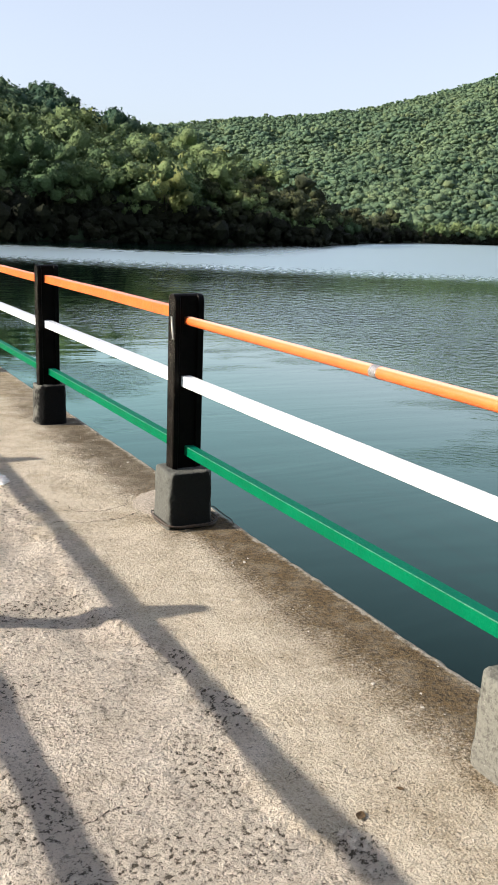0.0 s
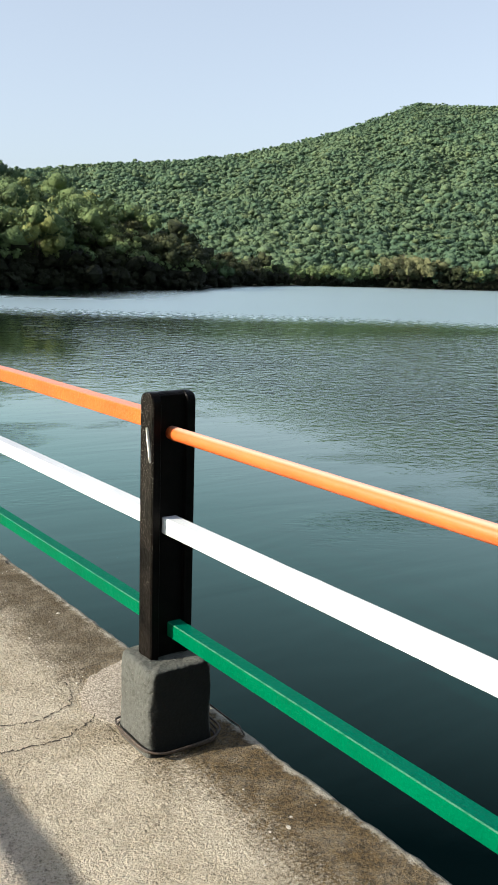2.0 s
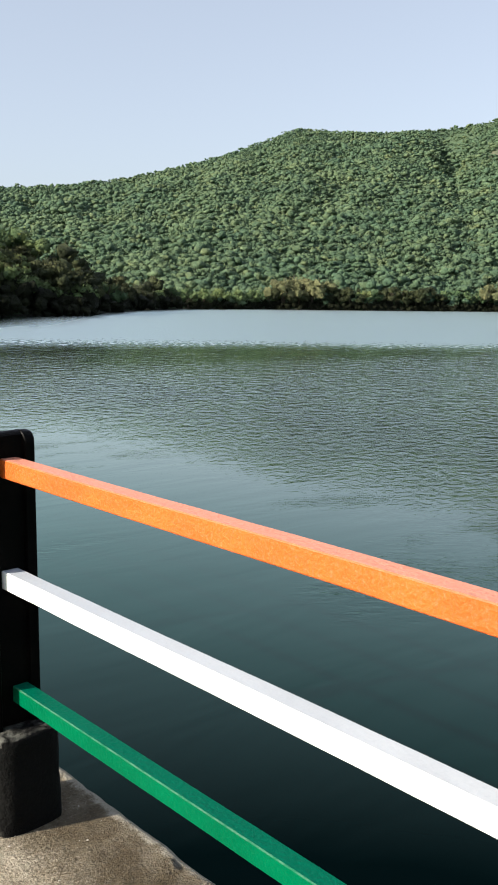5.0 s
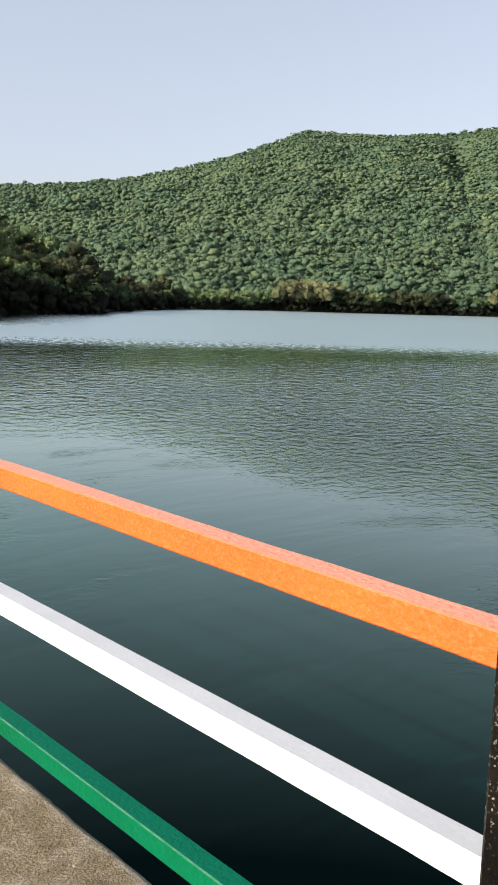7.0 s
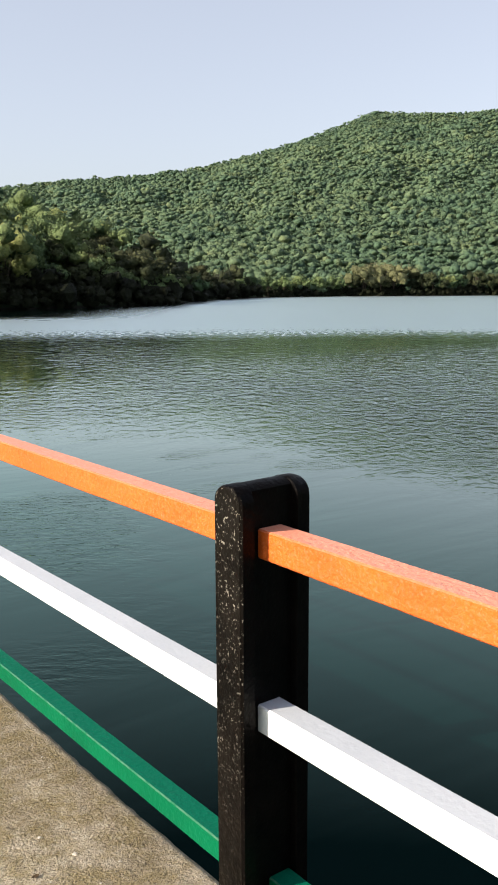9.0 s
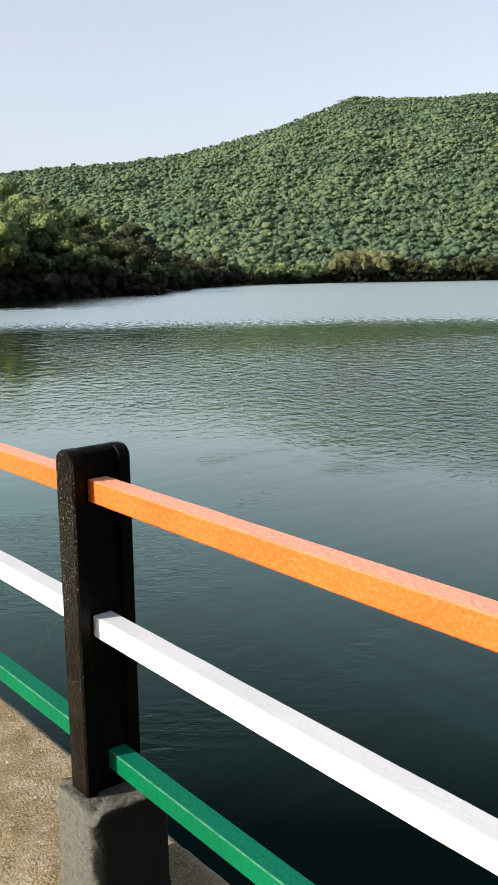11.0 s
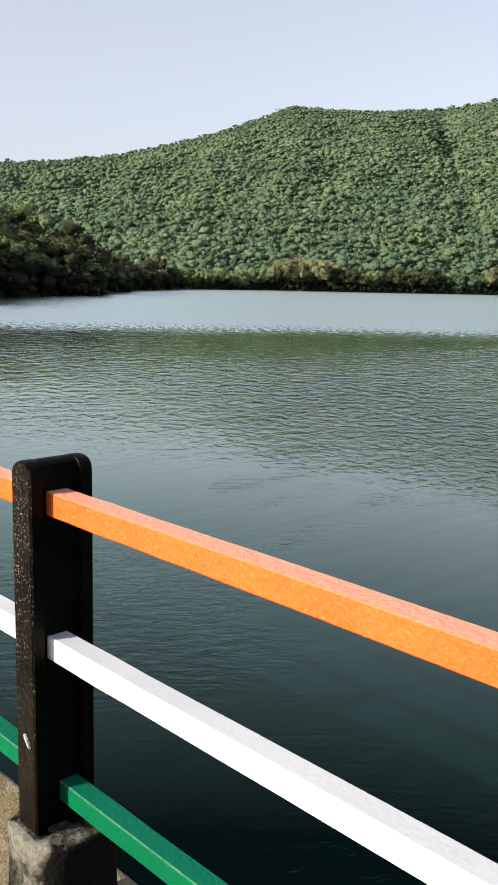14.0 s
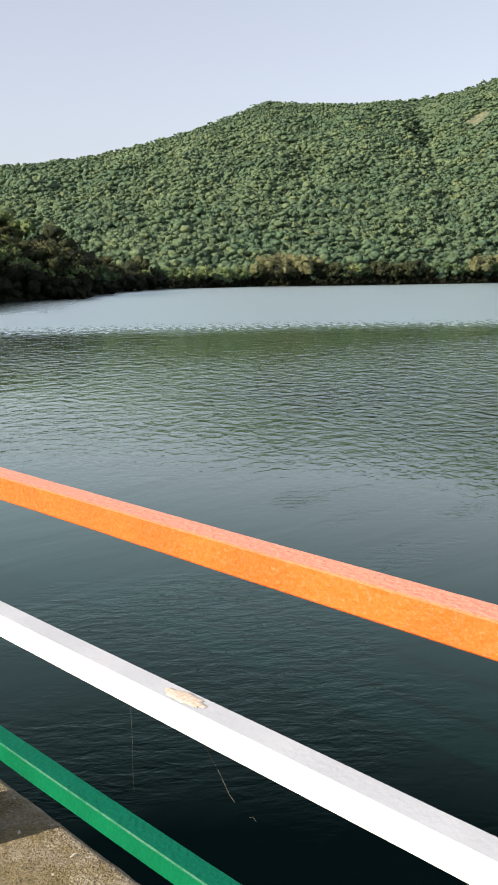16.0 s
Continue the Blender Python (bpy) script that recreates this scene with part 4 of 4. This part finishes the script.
def bar_mesh(x, z, half, y0, y1, seed):
    """A square bar with softened edges, very slightly uneven along its length."""
    bm = bmesh.new()
    rings = []
    steps = 24
    b = 0.0028
    for i in range(steps + 1):
        y = y0 + (y1 - y0) * i / steps
        dx, dz = 0.0022 * noise.noise((y * 1.3, seed, 0)), 0.0022 * noise.noise((y * 1.3, seed, 5))
        h = half + 0.0007 * noise.noise((y * 9, seed, 2))
        corners = ((h, h - b), (h - b, h), (-h + b, h), (-h, h - b), (-h, -h + b), (-h + b, -h), (h - b, -h), (h, -h + b))
        rings.append([bm.verts.new((x + dx + p, y, z + dz + q)) for p, q in corners])
    for r, s in zip(rings[:-1], rings[1:]):
        for k in range(8):
            bm.faces.new((r[k], r[(k + 1) % 8], s[(k + 1) % 8], s[k]))
    bm.faces.new(rings[0][::-1])
    bm.faces.new(rings[-1])
    bmesh.ops.recalc_face_normals(bm, faces=bm.faces[:])
    return bm


def pipe_scuff(y0, y1, z, radius):
    """A thin ragged scale of bare metal on the top of a pipe."""
    r = random.Random(4)
    bm = bmesh.new()
    rows = []
    for i in range(13):
        y = y0 + (y1 - y0) * i / 12
        wide = radians(58) * (0.45 + 0.55 * math.sin(math.pi * i / 12)) * r.uniform(0.7, 1.1)
        ring = []
        for k in range(7):
            a = radians(66) + wide * (k / 3 - 1) * (1 if 0 < i < 12 else 0.3)
            w = radius + (0.0007 if 0 < k < 6 and 0 < i < 12 else -0.0006)
            ring.append(bm.verts.new((math.cos(a) * w, y, z + math.sin(a) * w)))
        rows.append(ring)
    for a, b in zip(rows[:-1], rows[1:]):
        for k in range(6):
            bm.faces.new((a[k], a[k + 1], b[k + 1], b[k]))
    bmesh.ops.recalc_face_normals(bm, faces=bm.faces[:])
    return bm


POSTS = [-7.25, -4.83, -2.4, 0.0, 2.428, 4.85, 7.27, 9.695, 12.12, 14.54, 16.96, 19.38]
# small differences of height from bay to bay, starting at the bay before the fourth post
LIFT = {"orange": (0.0, 0.007, -0.004, 0.0, 0.0, -0.002), "white": (0.004, 0.009, -0.003, -0.007, -0.003, -0.003), "green": (0.004, 0.010, -0.002, -0.008, -0.005, -0.003)}
RAILS = (("orange", ORANGE, -0.003, 1.039, 0.026), ("white", WHITE, -0.006, 0.725, 0.0255), ("green", GREEN, 0.017, 0.383, 0.024))


def railing(x0, posts, detailed):
    """A railing: black posts on cement pedestals with an orange, a white and a green bar in each bay."""
    rail = new("railing")
    rail.location = (x0, 0, 0)
    base = [bpy.data.meshes.new("pedestal") for _ in range(3)]
    for k, me in enumerate(base):
        bm = pedestal_mesh(3.1 * k + 1, (4.5, 6.0, 3.4)[k])
        bm.to_mesh(me)
        bm.free()
        me.materials.append(CEMENT)
        me.polygons.foreach_set("use_smooth", [True] * len(me.polygons))
    first = None
    for k, y in enumerate(posts):
        if first is None:
            first = part("post", post_mesh(), BLACK, rail, smooth=True)
            first.data.set_sharp_from_angle(angle=radians(32))
            post = first
        else:
            post = new("post", first.data)
            post.parent = rail
        lean = random.Random(k + 11)
        post.matrix_basis = pose(0, y, {9.695: -0.012, 7.27: -0.007, 4.85: -0.004}.get(y, 0.0) if detailed else 0.0, lean.uniform(-0.25, 0.25), lean.uniform(-0.25, 0.25), lean.uniform(-1, 1))
        foot = new("pedestal", base[(k + 1) % 3])
        foot.parent = rail
        foot.matrix_basis = pose(-0.008 if detailed and y == 0 else 0, y + (0.055 if detailed and y == -2.4 else -0.02), 0, 0, 0, lean.choice((0, 180)) + lean.uniform(-3, 3))
        if detailed and y in (2.428, 9.695):
            foot.data = foot.data.copy()
            foot.data.materials[0] = CEMENT_BLACK
        if detailed and y == 0:
            foot.scale = (1.09, 1.06, 1)
            foot.data = foot.data.copy()
            foot.data.materials[0] = CEMENT_GREY
    for k, (y0, y1) in enumerate(zip(posts[:-1], posts[1:])):
        for name, material, x, top, half in RAILS:
            up = LIFT[name][k - 2] if detailed and 2 <= k < 8 else 0.0
            if detailed and k == 2 and name == "orange":
                bm = tube([(0.0, y0 + (y1 - y0) * i / 24, 0.987 + 0.004 * (i / 24)) for i in range(25)], 0.0215, 16)
                pipe = part("rail", bm, PIPE, rail, "orange painted round steel pipe", True)
                part("worn_sleeve", tube([(0.0, -1.57 + 0.006 * i, 0.988) for i in range(8)], 0.0224, 16), BARE, pipe, "bare worn metal patch", True)
                part("worn_patch", pipe_scuff(-1.42, -1.32, 0.9885, 0.0215), BARE, pipe, "bare scuffed metal on top", True)
                continue
            size = half if detailed else half * 0.82
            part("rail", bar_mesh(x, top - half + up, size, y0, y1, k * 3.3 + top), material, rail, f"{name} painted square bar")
    return rail


near_rail = tagged(railing(0.0, POSTS, True), "black posts with orange, white and green bars at the water side", "railing", "railings of the walkway")
back_rail = tagged(railing(-2.67, [-0.25 + 2.41 * k for k in range(-5, 9)], False), "black posts with orange, white and green bars across the walkway", "railing", "railings of the walkway")


def scar(y, z0, z1, w, seed, material):
    """A flake of missing paint on the walkway side of a post."""
    r = random.Random(seed)
    bm = bmesh.new()
    rings = []
    for i in range(9):
        t = i / 8
        ww = w * math.sin(math.pi * min(0.97, t * 0.9 + 0.08)) * r.uniform(0.75, 1.1)
        yy = y - 0.022 * t + r.uniform(-0.001, 0.001)
        z = z1 + (z0 - z1) * t
        rings.append([bm.verts.new((x, yy + s * ww / 2, z)) for x, s in ((-0.074, -1), (-0.0805, -1), (-0.0805, 1), (-0.074, 1))])
    for a, b in zip(rings[:-1], rings[1:]):
        for k in range(4):
            bm.faces.new((a[k], a[(k + 1) % 4], b[(k + 1) % 4], b[k]))
    bm.faces.new(rings[0])
    bm.faces.new(rings[-1][::-1])
    bmesh.ops.recalc_face_normals(bm, faces=bm.faces[:])
    return part("paint_scar", bm, material, near_rail, "white scar in the black paint")


scar(-0.006, 0.905, 1.01, 0.008, 1, LIME)
scar(9.697, 0.478, 0.503, 0.007, 2, LIME)


# ---- small things ----
def wire_coil():
    bm_all = bmesh.new()
    r = random.Random(9)
    for turn in range(3):
        pts = []
        for k in range(30):
            a = k / 30 * math.tau
            c, s = math.cos(a), math.sin(a)
            h = 0.13 + turn * 0.006
            pts.append((math.copysign(abs(c) ** 0.45, c) * h + r.uniform(-0.002, 0.002), math.copysign(abs(s) ** 0.45, s) * h - 0.02, 0.012 + turn * 0.009 + 0.006 * math.sin(a * 2 + turn)))
        bm = tube(pts, 0.0036, 6, True)
        me = bpy.data.meshes.new("t")
        bm.to_mesh(me)
        bm.free()
        bm_all.from_mesh(me)
        bpy.data.meshes.remove(me)
    bm = tube([(0.11, -0.02, 0.03), (0.14, 0.03, 0.05), (0.18, 0.02, 0.045), (0.205, -0.05, 0.02), (0.215, -0.12, 0.012), (0.20, -0.17, 0.008)], 0.0028, 6)
    me = bpy.data.meshes.new("t")
    bm.to_mesh(me)
    bm.free()
    bm_all.from_mesh(me)
    bpy.data.meshes.remove(me)
    ob = link_mesh("wire_coil", bm_all, WIRE, smooth=True)
    return tagged(ob, "rusty wire wound round the foot of a pedestal", "wire")


wire_coil()


def grit():
    """Loose stone chips on the deck."""
    r = np.random.default_rng(3)
    iv, fi = ico()
    vs, fs = [], []
    n = 520
    for k in range(n):
        y = r.uniform(-3.5, 12.5)
        x = r.uniform(-1.5, 0.2) if k % 3 else r.uniform(-0.2, 0.21)
        s = r.uniform(0.0018, 0.0048) * (1.8 if r.random() < 0.08 else 1)
        v = iv * s * r.uniform(0.6, 1.2, (12, 1)) * (1, 1, 0.6) + (x, y, deck_height(x, y) + s * 0.25)
        fs.append(fi + 12 * len(vs))
        vs.append(v)
    ob = new("stone_chips", arrays_mesh("stone_chips", np.concatenate(vs), [np.concatenate(fs)], CHIP))
    tagged(ob, "small pale stone chips scattered on the walkway", "gravel", kind="stuff")


grit()


def flake(x, y, size, turn):
    """A pale chip of stone or lime, flat and jagged."""
    r = random.Random(int(x * 1000) + int(y * 77))
    bm = bmesh.new()
    rim = [(math.cos(k / 9 * math.tau) * r.uniform(0.6, 1.1) * size, math.sin(k / 9 * math.tau) * r.uniform(0.35, 0.75) * size) for k in range(9)]
    low = [bm.verts.new((p, q, -0.002)) for p, q in rim]
    top = [bm.verts.new((p * 0.8, q * 0.8, size * r.uniform(0.12, 0.25))) for p, q in rim]
    for k in range(9):
        bm.faces.new((low[k], low[(k + 1) % 9], top[(k + 1) % 9], top[k]))
    bm.faces.new(top)
    bmesh.ops.recalc_face_normals(bm, faces=bm.faces[:])
    ob = link_mesh("stone_chip", bm, CHIP)
    ob.matrix_basis = pose(x, y, deck_height(x, y) + 0.002, 0, 0, turn)
    return tagged(ob, "jagged white chip lying on the concrete walkway", "stone", "white chips on the walkway")


for k, (x, y) in enumerate(((-0.091, -1.772), (0.014, -1.887), (-0.037, -1.959), (0.044, -1.152), (0.022, -0.634), (0.027, 9.057), (0.043, 8.855), (0.15, 8.756), (-0.14, 8.651), (-0.121, 0.656), (-0.079, 0.944), (0.058, 1.059), (0., 5.626), (0.076, 5.527), (0.125, 11.958), (0.094, 11.743), (0.172, 11.77))):
    flake(x, y, (0.01, 0.006, 0.008, 0.005)[k % 4], k * 67)


def dry_leaf(x, y, size, turn):
    bm = bmesh.new()
    rows = []
    for i in range(6):
        t = i / 5
        w = size * 0.35 * math.sin(math.pi * (0.08 + 0.86 * t))
        row = [bm.verts.new(((t - 0.5) * size, s * w, 0.002 + 0.12 * size * (s * s) * 0.5 + 0.1 * size * (t - 0.5) ** 2)) for s in (-1, 0, 1)]
        rows.append(row)
    for a, b in zip(rows[:-1], rows[1:]):
        for k in range(2):
            bm.faces.new((a[k], a[k + 1], b[k + 1], b[k]))
    bmesh.ops.solidify(bm, geom=bm.faces[:], thickness=0.0008)
    ob = link_mesh("dry_leaf", bm, DRY)
    ob.matrix_basis = pose(x, y, deck_height(x, y) + 0.001, 0, 0, turn)
    return tagged(ob, "small curled brown leaf on the walkway", "leaf", "fallen leaves")


for args in ((-0.52, -2.33, 0.035, 40), (-0.36, -2.28, 0.022, 130), (-0.12, 5.6, 0.02, 10), (-0.02, 8.5, 0.018, 75), (0.05, 8.62, 0.014, 160)):
    dry_leaf(*args)


def twig(points, sprigs, hang):
    """A dry twig caught in a spider's thread below a bar."""
    bm_all = bmesh.new()
    for line, radius in [(points, 0.0008)] + [(p, 0.0004) for p in sprigs] + [(hang, 0.00015)]:
        bm = tube(line, radius, 5)
        me = bpy.data.meshes.new("t")
        bm.to_mesh(me)
        bm.free()
        bm_all.from_mesh(me)
        bpy.data.meshes.remove(me)
    return tagged(link_mesh("dry_twig", bm_all, STRAW), "thin pale dry twig hanging on a thread", "twig", "twigs below the bar")


twig([(0.05, 7.592, 0.578), (0.051, 7.625, 0.547), (0.049, 7.665, 0.503), (0.05, 7.72, 0.44)],
     [[(0.05, 7.64, 0.531), (0.05, 7.652, 0.541), (0.051, 7.664, 0.556)], [(0.05, 7.648, 0.522), (0.052, 7.64, 0.495), (0.051, 7.632, 0.472)]],
     [(0.05, 7.592, 0.578), (0.0, 7.56, 0.676)])
twig([(0.0, 11.027, 0.614), (0.0, 11.012, 0.596), (0.0, 10.998, 0.578), (0.0, 10.985, 0.57)],
     [[(0.0, 10.950, 0.557), (0.0, 10.942, 0.562), (0.0, 10.935, 0.558)]],
     [(0.0, 11.027, 0.614), (0.0, 11.055, 0.639), (0.0, 11.080, 0.674)])


def smudge(y0, y1, seed):
    """A thin crust of brown droppings on the top of the white bar."""
    r = random.Random(seed)
    bm = bmesh.new()
    top = 0.7256 + LIFT["white"][5]
    pts = []
    for k in range(28):
        a = k / 28 * math.tau
        w = r.uniform(0.7, 1.05)
        pts.append((-0.006 + math.cos(a) * 0.019 * w, (y0 + y1) / 2 + math.sin(a) * (y1 - y0) / 2 * w))
    cx, cy = -0.006, (y0 + y1) / 2
    rings = [[bm.verts.new((cx + (x - cx) * s, cy + (y - cy) * s, top + z + r.uniform(0, 0.0001))) for x, y in pts] for s, z in ((1, -0.0003), (0.95, 0.0002), (0.5, 0.0003))]
    for a, b in zip(rings[:-1], rings[1:]):
        for k in range(28):
            q = (k + 1) % 28
            bm.faces.new((a[k], a[q], b[q], b[k]))
    bm.faces.new(rings[-1])
    bmesh.ops.recalc_face_normals(bm, faces=bm.faces[:])
    return part("stain", bm, STAIN, near_rail, "light brown stain on the white bar", True)


smudge(11.045, 11.16, 6)
part("straw", tube([(-0.006, 11.262, 0.65), (-0.006, 11.26, 0.57), (-0.005, 11.264, 0.52), (-0.006, 11.261, 0.475)], 0.0004, 5), STRAW, near_rail, "thin dry thread hanging under the white bar", True)
